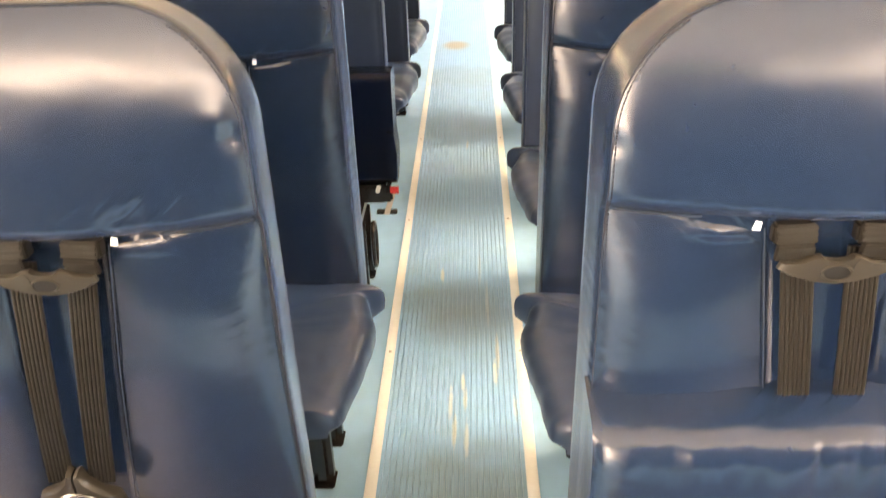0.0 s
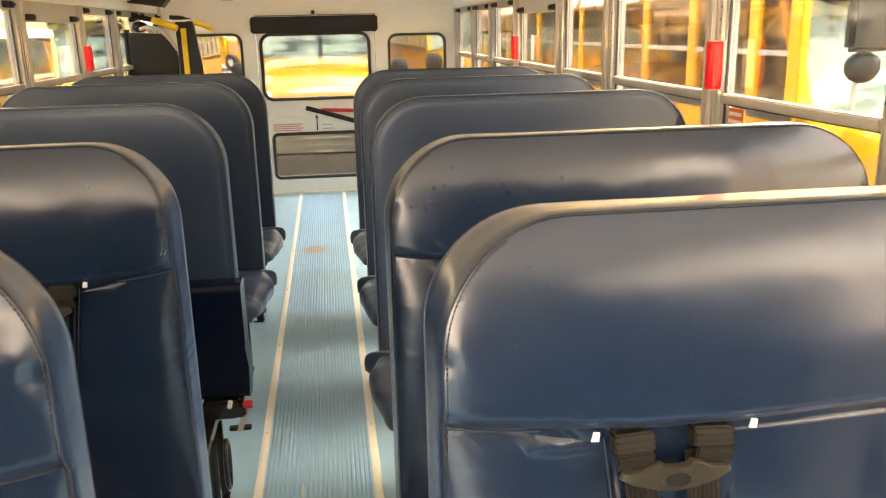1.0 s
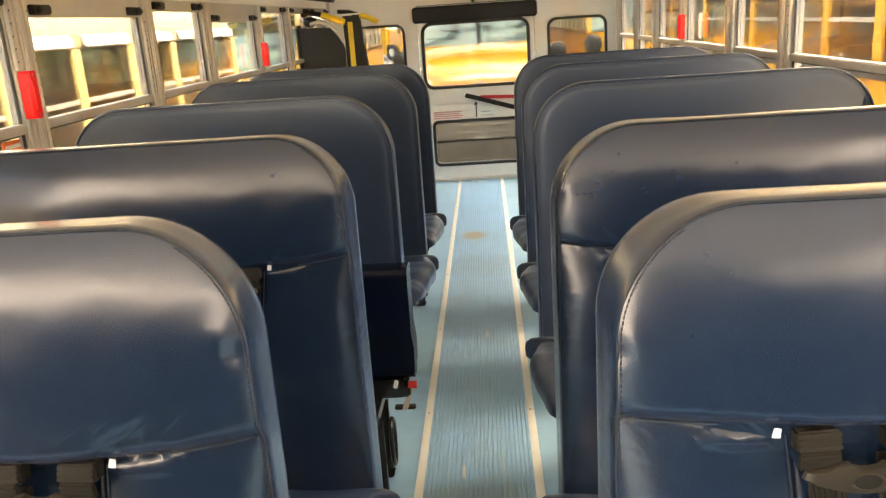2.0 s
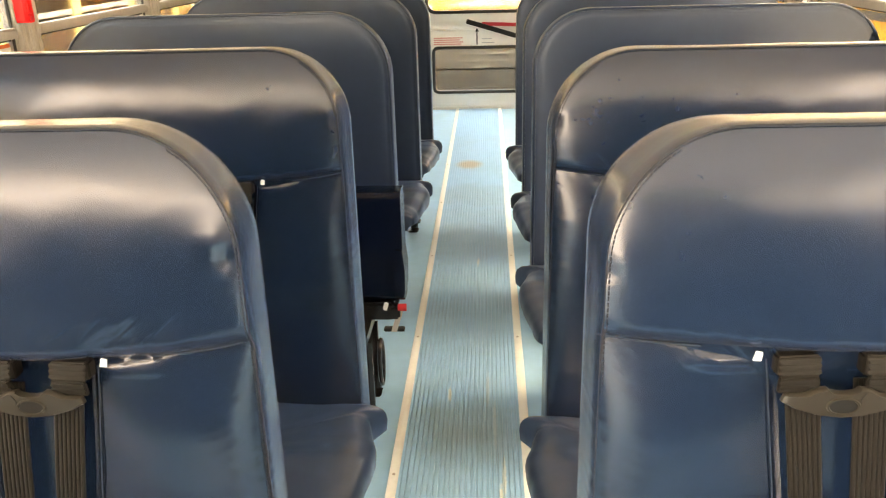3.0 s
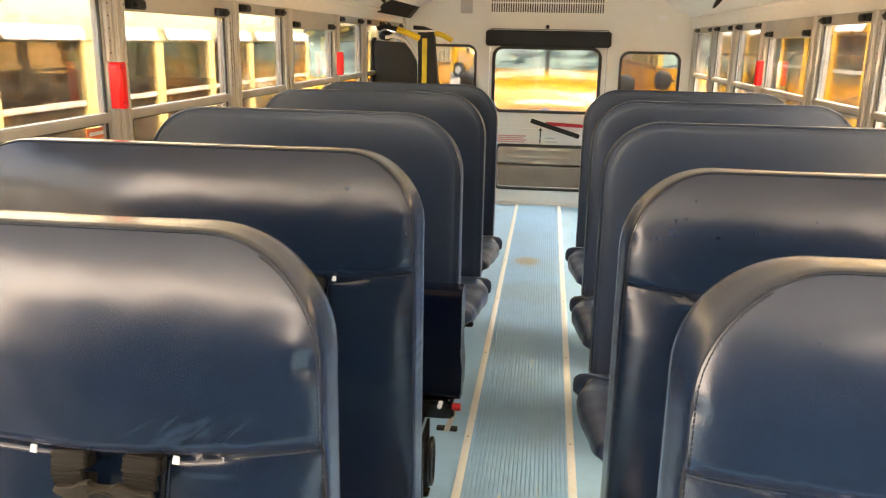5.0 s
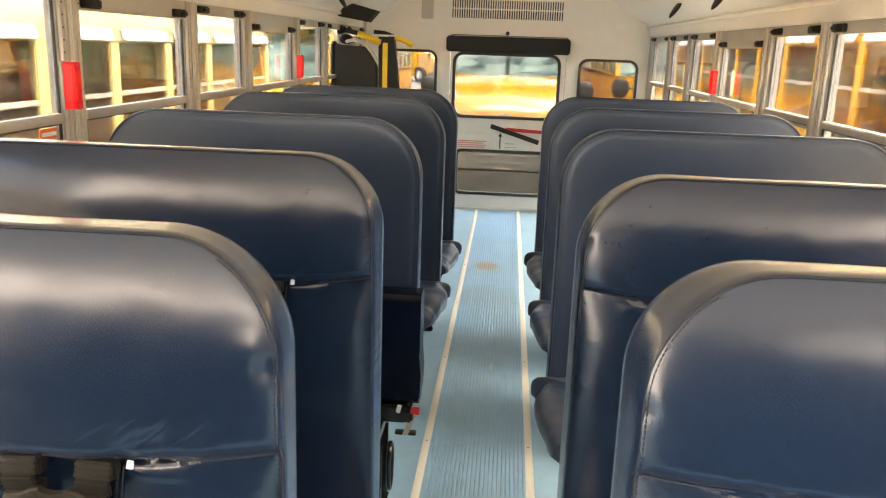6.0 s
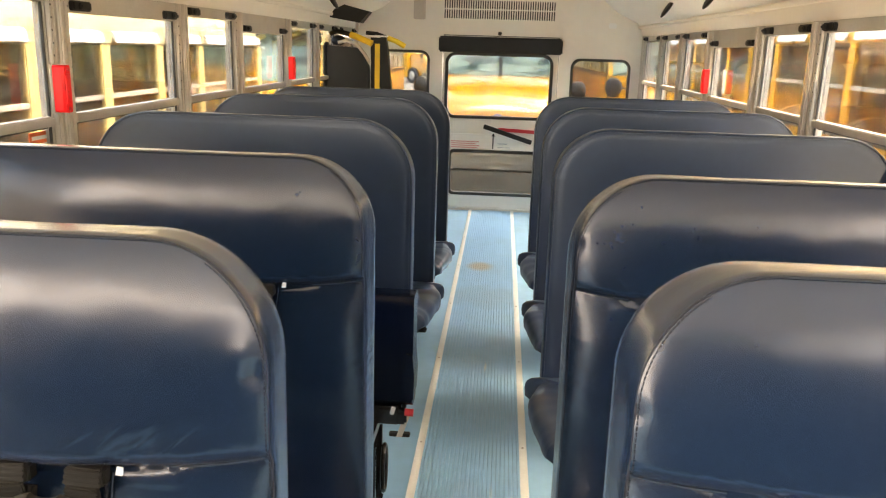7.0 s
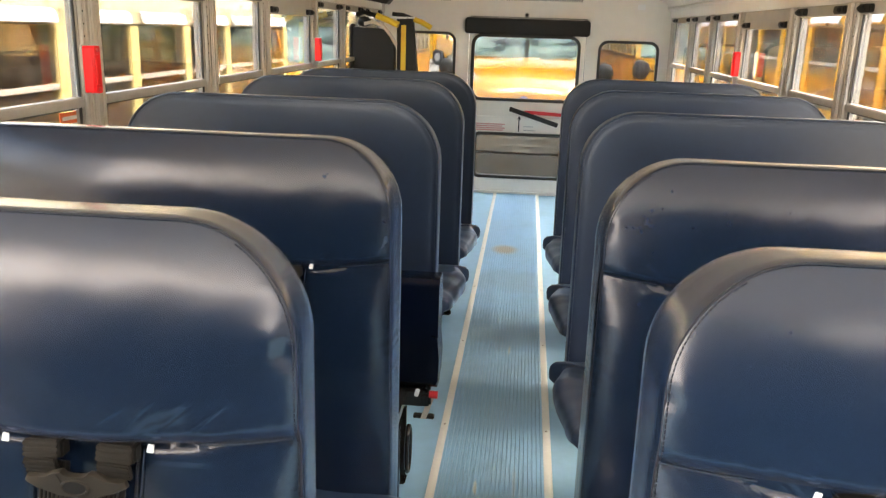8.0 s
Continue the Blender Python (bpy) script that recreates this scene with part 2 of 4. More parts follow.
def box(x0, x1, y0, y1, z0, z1, bevel=0.0, seg=2, bm=None):
    """A block with rounded edges; adds to bm when given."""
    own = bmesh.new()
    bmesh.ops.create_cube(own, size=1, matrix=Matrix.LocRotScale(((x0 + x1) / 2, (y0 + y1) / 2, (z0 + z1) / 2), None, (abs(x1 - x0), abs(y1 - y0), abs(z1 - z0))))
    if bevel:
        bmesh.ops.bevel(own, geom=own.edges[:], offset=bevel, segments=seg, affect="EDGES", clamp_overlap=True)
    return join(bm, own) if bm else own


def join(bm, other):
    tmp = bpy.data.meshes.new("tmp")
    other.to_mesh(tmp)
    other.free()
    bm.from_mesh(tmp)
    bpy.data.meshes.remove(tmp)
    return bm


def turned(bm, m):
    bmesh.ops.transform(bm, matrix=m, verts=bm.verts[:])
    return bm


def loft(rings, caps=True, closed=True):
    """Quads between rings of equally many points."""
    bm = bmesh.new()
    rows = [[bm.verts.new(p) for p in ring] for ring in rings]
    n = len(rows[0])
    for a, b in zip(rows, rows[1:]):
        for i in range(n if closed else n - 1):
            j = (i + 1) % n
            bm.faces.new((a[i], a[j], b[j], b[i]))
    if caps:
        bm.faces.new(rows[0][::-1])
        bm.faces.new(rows[-1])
    bmesh.ops.recalc_face_normals(bm, faces=bm.faces[:])
    return bm


def tube(points, r, sides=10, bm=None):
    """A round bar along points."""
    pts = [Vector(p) for p in points]
    rings = []
    for i, p in enumerate(pts):
        d = (pts[min(i + 1, len(pts) - 1)] - pts[max(i - 1, 0)]).normalized()
        u = d.orthogonal().normalized()
        if i and abs(u.dot(last)) < 0.99:
            u = (last - d * last.dot(d)).normalized()
        last = u
        v = d.cross(u)
        rings.append([p + r * (math.cos(a) * u + math.sin(a) * v) for a in (2 * math.pi * k / sides for k in range(sides))])
    own = loft(rings)
    return join(bm, own) if bm else own


def rounded(w0, w1, z0, z1, r, n=8):
    """The outline of an upright plate with rounded corners, anticlockwise from the lower left."""
    pts = []
    for cx, cz, a0 in ((w1 - r, z0 + r, -90), (w1 - r, z1 - r, 0), (w0 + r, z1 - r, 90), (w0 + r, z0 + r, 180)):
        for k in range(n + 1):
            a = radians(a0 + 90 * k / n)
            pts.append((cx + r * math.cos(a), cz + r * math.sin(a)))
    return pts


def ring_plate(outer, inner, y0, y1):
    """A flat upright frame between two outlines of equally many points, facing along y."""
    bm = bmesh.new()
    o0, o1 = [bm.verts.new((x, y0, z)) for x, z in outer], [bm.verts.new((x, y1, z)) for x, z in outer]
    i0, i1 = [bm.verts.new((x, y0, z)) for x, z in inner], [bm.verts.new((x, y1, z)) for x, z in inner]
    n = len(outer)
    for i in range(n):
        j = (i + 1) % n
        for quad in ((o0[i], o0[j], i0[j], i0[i]), (o1[j], o1[i], i1[i], i1[j]), (o0[j], o0[i], o1[i], o1[j]), (i0[i], i0[j], i1[j], i1[i])):
            bm.faces.new(quad)
    bmesh.ops.recalc_face_normals(bm, faces=bm.faces[:])
    return bm


def plate(outline, y0, y1):
    return loft([[(x, y0, z) for x, z in outline], [(x, y1, z) for x, z in outline]])


# ---- the bus: floor, walls, windows, ceiling ----
HALF, REAR, FRONT, SILL, WTOP, MIDRAIL = 1.13, 7.04, -1.9, 0.76, 1.445, 1.1
AISLE = 0.163

floor = tagged(part("floor", box(-HALF, HALF, FRONT, REAR, -0.06, 0.0), FLOOR_BLUE, smooth=False), "worn light blue rubber bus floor with scuffs", "floor", kind="structure")
# ribbed aisle runner: a toothed section drawn out along the aisle
section, pitch = [(-AISLE, 0.0)], 2 * AISLE / 24
for k in range(24):
    x = -AISLE + k * pitch
    section += [(x + pitch * 0.14, 0.0005), (x + pitch * 0.22, 0.007), (x + pitch * 0.78, 0.007), (x + pitch * 0.86, 0.0005)]
section.append((AISLE, 0.0))
RUNNER = material("ribbed_blue_rubber", (0.31, 0.55, 0.75), rough=0.46, spec=0.35, vary=0.1, soil=0.35, soil_size=0.55, soil_color=(0.3, 0.42, 0.46), grain=0.0005, grain_size=0.003)


def floor_patch(m, centre, radii, tone, amount, ragged=0.35, grain=18.0):
    """A worn, soiled or plainly darker patch with a ragged edge at one place on the floor."""
    n, l = m.node_tree.nodes, m.node_tree.links
    b = n["Principled BSDF"]
    before = b.inputs["Base Color"].links[0].from_socket
    place, tex = n.new("ShaderNodeVectorMath"), n.new("ShaderNodeTexNoise")
    place.operation = "SUBTRACT"
    place.inputs[1].default_value = centre
    l.new(n["Texture Coordinate"].outputs["Object"], place.inputs[0])
    size, length = n.new("ShaderNodeVectorMath"), n.new("ShaderNodeVectorMath")
    size.operation, length.operation = "DIVIDE", "LENGTH"
    size.inputs[1].default_value = radii
    l.new(place.outputs[0], size.inputs[0])
    l.new(size.outputs[0], length.inputs[0])
    tex.inputs["Scale"].default_value, tex.inputs["Detail"].default_value = grain, 5
    l.new(n["Texture Coordinate"].outputs["Object"], tex.inputs["Vector"])
    edge, span = n.new("ShaderNodeMath"), n.new("ShaderNodeMapRange")
    edge.operation, edge.inputs[1].default_value = "MULTIPLY_ADD", ragged * 2
    l.new(tex.outputs["Fac"], edge.inputs[0])
    l.new(length.outputs["Value"], edge.inputs[2])
    span.interpolation_type = "SMOOTHSTEP"
    span.inputs["From Min"].default_value, span.inputs["From Max"].default_value = 1.0 + ragged * 1.3, 0.35 + ragged
    span.inputs["To Min"].default_value, span.inputs["To Max"].default_value = 0.0, amount
    l.new(edge.outputs[0], span.inputs["Value"])
    mix = n.new("ShaderNodeMix")
    mix.data_type = "RGBA"
    mix.inputs["B"].default_value = (*tone, 1)
    l.new(span.outputs[0], mix.inputs["Factor"])
    l.new(before, mix.inputs["A"])
    l.new(mix.outputs["Result"], b.inputs["Base Color"])


floor_patch(RUNNER, (-0.04, 5.24, 0), (0.1, 0.13, 1), (0.42, 0.33, 0.22), 0.85, 0.1, 25)
# three broad, slightly darker bands across the runner
floor_patch(RUNNER, (0.02, 3.05, 0), (0.26, 0.5, 1), (0.2, 0.26, 0.27), 0.1, 0.3, 9)
floor_patch(RUNNER, (-0.02, 3.85, 0), (0.3, 0.3, 1), (0.24, 0.28, 0.26), 0.22, 0.4, 9)
floor_patch(RUNNER, (0.0, 4.6, 0), (0.3, 0.25, 1), (0.24, 0.27, 0.25), 0.25, 0.4, 9)
floor_patch(RUNNER, (0.03, 2.25, 0), (0.2, 0.12, 1), (0.25, 0.29, 0.27), 0.3, 0.5, 12)
floor_patch(RUNNER, (0.02, 1.5, 0), (0.24, 0.3, 1), (0.22, 0.27, 0.28), 0.55, 0.4, 14)
floor_patch(RUNNER, (0.0, 2.36, 0), (0.24, 0.14, 1), (0.22, 0.29, 0.31), 0.45, 0.45, 16)
for cx, cy, ry, amount in ((0.112, 2.1, 0.1, 0.6), (0.104, 2.02, 0.06, 0.75), (0.022, 1.98, 0.05, 0.75), (0.028, 1.92, 0.05, 0.6), (-0.008, 1.9, 0.07, 0.55), (0.003, 1.8, 0.07, 0.65), (0.031, 1.77, 0.07, 0.55), (0.148, 1.885, 0.05, 0.45), (-0.045, 2.51, 0.05, 0.7), (0.03, 3.6, 0.05, 0.5), (0.07, 2.55, 0.12, 0.25), (0.09, 2.35, 0.14, 0.25)):
    floor_patch(RUNNER, (cx, cy, 0), (0.0065, ry, 1), (0.8, 0.76, 0.62), amount, 0.5, 70)
ys = np.linspace(FRONT, REAR - 0.005, 40)
part("aisle_runner", loft([[(x, y, z + 0.001) for x, z in section] for y in ys], caps=False, closed=False), RUNNER, floor, "ribbed blue rubber aisle runner with tan scuffs", smooth=False)
for s in (-1, 1):
    strip = part("trim", loft([[(s * 0.159, y, 0.0005), (s * 0.16, y, 0.007), (s * 0.164, y, 0.009), (s * 0.182, y, 0.009), (s * 0.186, y, 0.007), (s * 0.187, y, 0.0005)] for y in (FRONT, REAR - 0.004)], caps=True, closed=False), CREAM)
    tagged(strip, "scuffed cream metal strip screwed along the aisle", "floor trim", kind="structure")
    for k in range(9):
        screw = bmesh.new()
        bmesh.ops.create_cone(screw, segments=10, radius1=0.0045, radius2=0.003, depth=0.002, cap_ends=True, matrix=Matrix.Translation((s * 0.173, 0.55 + 0.78 * k, 0.0099)))
        part("screw", screw, POST, strip)

POSTS_LEFT = [-1.72, -0.95, -0.23, 0.5, 1.2, 1.85, 2.51, 3.36, 4.01, 4.86, 5.55, 6.2, 6.95]
POSTS_RIGHT = [1.745 if y == 1.85 else y for y in POSTS_LEFT]
for s, side, posts in ((-1, "left", POSTS_LEFT), (1, "right", POSTS_RIGHT)):
    wall = part("wall_" + side, box(s * HALF, s * (HALF + 0.05), FRONT, REAR, -0.06, SILL), WALL, smooth=False)
    tagged(wall, "white painted steel side wall panel of the bus", "wall", kind="structure")
    part("header", loft([[(s * x, y, z) for x, z in ((HALF, WTOP), (HALF - 0.012, WTOP + 0.015), (HALF - 0.02, WTOP + 0.06), (HALF + 0.05, WTOP + 0.12), (HALF + 0.05, WTOP))] for y in (FRONT, REAR)]), WALL, wall)
    part("sill_rail", box(s * (HALF - 0.02), s * (HALF + 0.045), FRONT, REAR, SILL + 0.001, SILL + 0.02, 0.004), ALU, wall)
    for y in posts:
        bm = bmesh.new()
        box(s * (HALF - 0.008), s * (HALF + 0.05), y - 0.034, y + 0.034, SILL + 0.02, WTOP, 0.004, bm=bm)
        box(s * (HALF - 0.02), s * (HALF - 0.008), y - 0.022, y - 0.002, SILL + 0.02, WTOP, 0.004, bm=bm)
        box(s * (HALF - 0.016), s * (HALF - 0.008), y + 0.008, y + 0.026, SILL + 0.02, WTOP, 0.003, bm=bm)
        part("window_post", bm, POST, wall)
    for y0, y1 in ((FRONT, posts[0] - 0.035), (posts[-1] + 0.035, REAR)):
        part("end_post", box(s * (HALF - 0.004), s * (HALF + 0.05), y0, y1, SILL + 0.02, WTOP), WALL, wall, smooth=False)

window_number = 0
for s, posts in ((-1, POSTS_LEFT), (1, POSTS_RIGHT)):
    for y0, y1 in zip(posts, posts[1:]):
        window_number += 1
        win = thing("window_%d" % window_number, s * HALF, (y0 + y1) / 2, SILL, "two-sash bus window with aluminium frame and black latches", "window", "side windows", "structure")
        h = (y1 - y0) / 2 - 0.034
        out0, out1 = s * 0.006, s * 0.036
        top = WTOP - SILL
        drop = {4.01: 0.046, 2.51: 0.022 if s < 0 else 0.0}.get(y0, 0.0)
        rail_low = top - 0.04 - drop
        mid = MIDRAIL - SILL
        jamb = bmesh.new()
        for e in (-1, 1):
            box(out0, out1, e * h, e * (h - 0.022), 0.02, top, 0.004, bm=jamb)
            box(s * -0.006, out0, e * (h - 0.004), e * (h - 0.014), 0.02, top, 0.002, bm=jamb)
        box(s * 0.001, out1, -h + 0.004, h - 0.004, rail_low, top, 0.004, bm=jamb)
        box(out0, out1, -h, h, 0.021, 0.04, 0.003, bm=jamb)
        part("window_frame", jamb, ALU, win)
        for e in (-1, 1):
            part("track", box(s * 0.009, s * 0.0155, e * (h - 0.0225), e * (h - 0.0265), 0.04, rail_low), RUBBER, win, smooth=False)
        # dark blocks on the jamb: shade in the track's small holes as colour
        bm = bmesh.new()
        for k in range(9):
            z = mid + 0.04 + 0.032 * k
            for e in (-1, 1):
                box(s * -0.0075, s * -0.0055, e * (h - 0.007), e * (h - 0.0105), z, z + 0.005, bm=bm)
        tagged(part("track_dots", bm, RUBBER, win, smooth=False), kind="stuff")
        rail = bmesh.new()
        box(s * -0.004, s * 0.026, -h + 0.022, h - 0.022, mid - 0.013, mid + 0.013, 0.004, bm=rail)
        part("middle_rail", rail, ALU, win)
        part("gasket", box(s * 0.02, s * 0.028, -h + 0.022, h - 0.022, mid - 0.02, mid - 0.0135, 0.001), BLACK, win)
        for a, b, x in ((0.04, mid - 0.013, 0.03), (mid + 0.013, rail_low, 0.018)):
            pane = part("pane", box(s * x, s * (x + 0.004), -h + 0.02, h - 0.02, a, b), PANE, win, smooth=False)
            pane.visible_shadow = False
        for e in (-1, 1):
            latch = bmesh.new()
            box(s * -0.014, s * 0.017, e * (h - 0.03), e * (h - 0.13), top - drop - 0.035, top - drop - 0.008, 0.004, bm=latch)
            box(s * -0.026, s * -0.012, e * (h - 0.05), e * (h - 0.09), top - drop - 0.03, top - drop - 0.014, 0.004, bm=latch)
            part("latch", latch, BLACK, win)

for s in (-1, 1):
    lip = part("cove_lip", tube([(s * (HALF - 0.03), y, WTOP + 0.068) for y in (FRONT, 2.5, REAR)], 0.012, 8), WALL)
    tagged(lip, "rounded white lip below the coved ceiling", "trim", kind="structure")

for s, y in ((-1, 2.44), (-1, 4.79), (1, 2.43), (1, 4.73)):
    release = thing("release_handle", s * (HALF - 0.02), y, 1.125, "red plastic window release handle on a grey bracket", "handle", "window release handles")
    bm = bmesh.new()
    box(s * -0.004, s * -0.03, 0.012, 0.03, 0.0, 0.125, 0.003, bm=bm)
    box(s * 0.0, s * -0.006, -0.03, 0.03, 0.0, 0.125, 0.002, bm=bm)
    part("bracket", bm, POST, release)
    outline = rounded(-0.026, 0.011, 0.002, 0.123, 0.008, 4)
    bm = loft([[(s * -d, yy * k, zz) for yy, zz in outline] for d, k in ((0.0065, 1.0), (0.03, 1.0), (0.036, 0.8))])
    grip = part("grip", bm, RED, release)
    slot = loft([[(s * -d, -0.0075 + (yy + 0.0075) * k, 0.0625 + (zz - 0.0625) * k * 1.05) for yy, zz in outline] for d, k in ((0.0355, 0.62), (0.0385, 0.6), (0.0395, 0.5))])
    part("finger_bar", slot, RED, grip)
    for zz in (0.012, 0.112):
        stud = bmesh.new()
        bmesh.ops.create_cone(stud, segments=12, radius1=0.006, radius2=0.004, depth=0.006, cap_ends=True, matrix=pose(s * -0.0375, -0.0075, zz, 0, 90, 0))
        part("stud", stud, RED_PAINT, grip)

LABEL_ORANGE = material("orange_label", (0.75, 0.16, 0.05), rough=0.5, vary=0.06)
for s in (-1, 1):
    sticker = part("window_sticker", box(s * (HALF + 0.027), s * (HALF + 0.0285), 2.375, 2.465, 1.0, 1.075), LABEL_ORANGE, smooth=False)
    tagged(sticker, "orange and white exit sticker on the lower window pane", "sticker", "window stickers")
    bm = bmesh.new()
    for k, wide in enumerate((0.07, 0.078, 0.06)):
        box(s * (HALF + 0.0262), s * (HALF + 0.0268), 2.42 - wide / 2, 2.42 + wide / 2, 1.055 - 0.02 * k, 1.065 - 0.02 * k, bm=bm)
    part("lettering", bm, WHITE, sticker, smooth=False)

# ceiling: coved panels down to the window headers and a bowed roof
arc = [(-HALF + 0.02, WTOP + 0.06), (-HALF + 0.05, WTOP + 0.1), (-HALF + 0.2, WTOP + 0.17), (-HALF + 0.33, WTOP + 0.27)]
arc += [(x, 1.75 + 0.16 * (1 - (x / 0.8) ** 2)) for x in np.linspace(-0.74, 0.74, 13)]
arc += [(-x, z) for x, z in arc[3::-1]]
outer_arc = [(x * 1.05, z + 0.05) for x, z in arc[::-1]]
ceiling = part("ceiling", loft([[(x, y, z) for x, z in arc + outer_arc] for y in np.linspace(FRONT, REAR, 3)]), CEILING)
tagged(ceiling, "white painted bowed steel bus ceiling", "ceiling", kind="structure")

# rear wall with three openings, and the emergency door
DOOR_C = 0.02
dw = rounded(-0.405, 0.434, 0.775, 1.275, 0.075)
lw = rounded(-0.36, 0.40, 0.145, 0.5, 0.04)
rear = thing("wall_rear", 0, REAR, 0, "white painted steel rear wall of the bus", "wall", kind="structure")
bm = bmesh.new()
for a, b, z0, z1 in ((-1.18, -0.95, -0.06, 1.5), (-0.95, -0.545, -0.06, 0.8), (-0.95, -0.545, 1.29, 1.5), (-0.545, -0.44, -0.06, 1.5), (0.488, 0.585, -0.06, 1.5), (0.585, 1.052, -0.06, 0.8), (0.585, 1.052, 1.262, 1.5), (1.052, 1.18, -0.06, 1.5), (-0.44, 0.488, 1.42, 1.5), (-1.18, 1.18, 1.5, 1.97), (-0.44, 0.488, -0.06, 0.02)):
    box(a, b, 0, 0.05, z0, z1, bm=bm)
part("panel", bm, WALL, rear, smooth=False)
for x0, x1, z0, z1 in ((-0.95, -0.545, 0.8, 1.29), (0.585, 1.052, 0.8, 1.262)):
    inn = rounded(x0 + 0.018, x1 - 0.018, z0 + 0.018, z1 - 0.018, 0.06)
    part("corner_plate", ring_plate(rounded(x0, x1, z0, z1, 0.003), rounded(x0 + 0.002, x1 - 0.002, z0 + 0.002, z1 - 0.002, 0.07), 0.004, 0.046), WALL, rear, smooth=False)
    part("window_seal", ring_plate(rounded(x0 - 0.002, x1 + 0.002, z0 - 0.002, z1 + 0.002, 0.075), inn, -0.008, 0.03), RUBBER, rear)
    pane = part("pane", box(x0 + 0.01, x1 - 0.01, 0.02, 0.025, z0 + 0.01, z1 - 0.01), PANE_REAR, rear, smooth=False)
    pane.visible_shadow = False

door = thing("door_1", 0, REAR, 0, "white rear emergency door with two rubber-sealed windows", "door", kind="structure")
bm = bmesh.new()
join(bm, ring_plate(rounded(-0.434, 0.482, 0.64, 1.413, 0.012), dw, -0.004, 0.04))
join(bm, ring_plate(rounded(-0.434, 0.482, 0.025, 0.638, 0.012), lw, -0.004, 0.04))
part("leaf", bm, WALL, door, smooth=False)
part("door_seal", ring_plate(rounded(-0.47, 0.515, -0.02, 1.45, 0.012), rounded(-0.424, 0.472, 0.04, 1.4, 0.012), 0.0505, 0.06), RUBBER, door)
for shape, (x0, x1, z0, z1) in ((dw, (-0.405, 0.434, 0.775, 1.275)), (lw, (-0.36, 0.40, 0.145, 0.5))):
    r = 0.075 if shape is dw else 0.04
    part("window_seal", ring_plate(rounded(x0 - 0.012, x1 + 0.012, z0 - 0.012, z1 + 0.012, r + 0.01), rounded(x0 + 0.012, x1 - 0.012, z0 + 0.012, z1 - 0.012, r - 0.01), -0.016, 0.03), RUBBER, door)
    pane = part("pane", box(x0, x1, 0.015, 0.02, z0, z1), PANE_REAR, door, smooth=False)
    pane.visible_shadow = False
part("door_header_pad", box(-0.472, 0.508, -0.055, 0.0, 1.285, 1.408, 0.012, 3), BLACK, door, "black padded bar over the door")
bm = box(-0.205, 0.205, -0.012, 0.012, -0.018, 0.018, 0.004)
part("handle_bar", turned(bm, Matrix.Translation((0.107, -0.05, 0.648)) @ pose(0, 0, 0, 0, 17, 0)), BLACK, door, "black door handle bar")
bm = bmesh.new()
for x, z in ((-0.07, 0.702), (0.285, 0.594)):
    bmesh.ops.create_cone(bm, segments=12, radius1=0.014, radius2=0.014, depth=0.06, cap_ends=True, matrix=pose(x, -0.03, z, 90))
part("handle_bolt", bm, STEEL, door)
bm = box(0.03, 0.45, -0.03, -0.018, -0.014, 0.014, 0.003)
part("red_lever", turned(bm, Matrix.Translation((0, 0, 0.685)) @ pose(0, 0, 0, 0, 2.5, 0)), RED_PAINT, door, "red painted lever")
bm = plate([(-0.013, 0.522), (-0.003, 0.522), (-0.003, 0.625), (0.009, 0.62), (-0.008, 0.65), (-0.025, 0.62), (-0.013, 0.625)], -0.0075, -0.0045)
part("arrow", bm, BLACK, door, "black painted arrow", smooth=False)
bm = bmesh.new()
for k, w in enumerate((0.232, 0.21, 0.236, 0.22)):
    box(-0.355, -0.355 + w, -0.0065, -0.0045, 0.572 - 0.016 * k, 0.581 - 0.016 * k, bm=bm)
part("notice", bm, PINK_INK, door, "faded red lettering", smooth=False)
bm = bmesh.new()
for k, w in enumerate((0.08, 0.1, 0.09)):
    box(0.03, 0.03 + w, -0.0065, -0.0045, 0.562 - 0.03 * k, 0.568 - 0.03 * k, bm=bm)
part("notice", bm, GREY_INK, door, "small grey lettering", smooth=False)

vent = thing("air_vent", DOOR_C - 0.02, REAR, 1.6, "slotted white air vent over the rear door", "vent")
part("backing", box(-0.44, 0.44, -0.004, -0.001, -0.055, 0.09), BLACK, vent, smooth=False)
bm = bmesh.new()
for z0, z1 in ((-0.065, -0.055), (0.012, 0.022), (0.085, 0.095)):
    box(-0.45, 0.45, -0.009, -0.004, z0, z1, bm=bm)
part("frame", bm, WALL, vent, smooth=False)
slat_bm = box(-0.0045, 0.0045, -0.0085, -0.0042, -0.055, 0.085)
slat = part("slat", slat_bm, WALL, vent, smooth=False)
for k in range(48):
    o = slat if k == 0 else slat.copy()
    if k:
        scene.collection.objects.link(o)
    o.location.x = -0.44 + 0.88 * k / 47
tagged(part("wall_cover", box(-0.68, -0.585, REAR - 0.02, REAR, 1.53, 1.75, 0.006), POST), "flat grey cover plate on the rear wall", "cover plate")
knob = bmesh.new()
bmesh.ops.create_cone(knob, segments=14, radius1=0.016, radius2=0.009, depth=0.02, cap_ends=True, matrix=pose(0.01, REAR - 0.01, 1.437, 90))
tagged(part("buzzer_button", knob, BLACK), "small black button on the rear wall above the door", "button")
bm = box(0.86, 0.92, REAR - 0.008, REAR - 0.0005, 1.5, 1.54, 0.004)
tagged(part("wall_plate", bm, WHITE), "small white louvred plate on the rear wall", "plate")

# unseen wall, added to shut out the sky at the front
front = part("wall_front", box(-HALF - 0.05, HALF + 0.05, FRONT - 0.05, FRONT, -0.06, 1.97), GREY_LIGHT, smooth=False)
tagged(front, "plain grey wall added to close the front, unseen behind the camera", "wall", kind="structure")


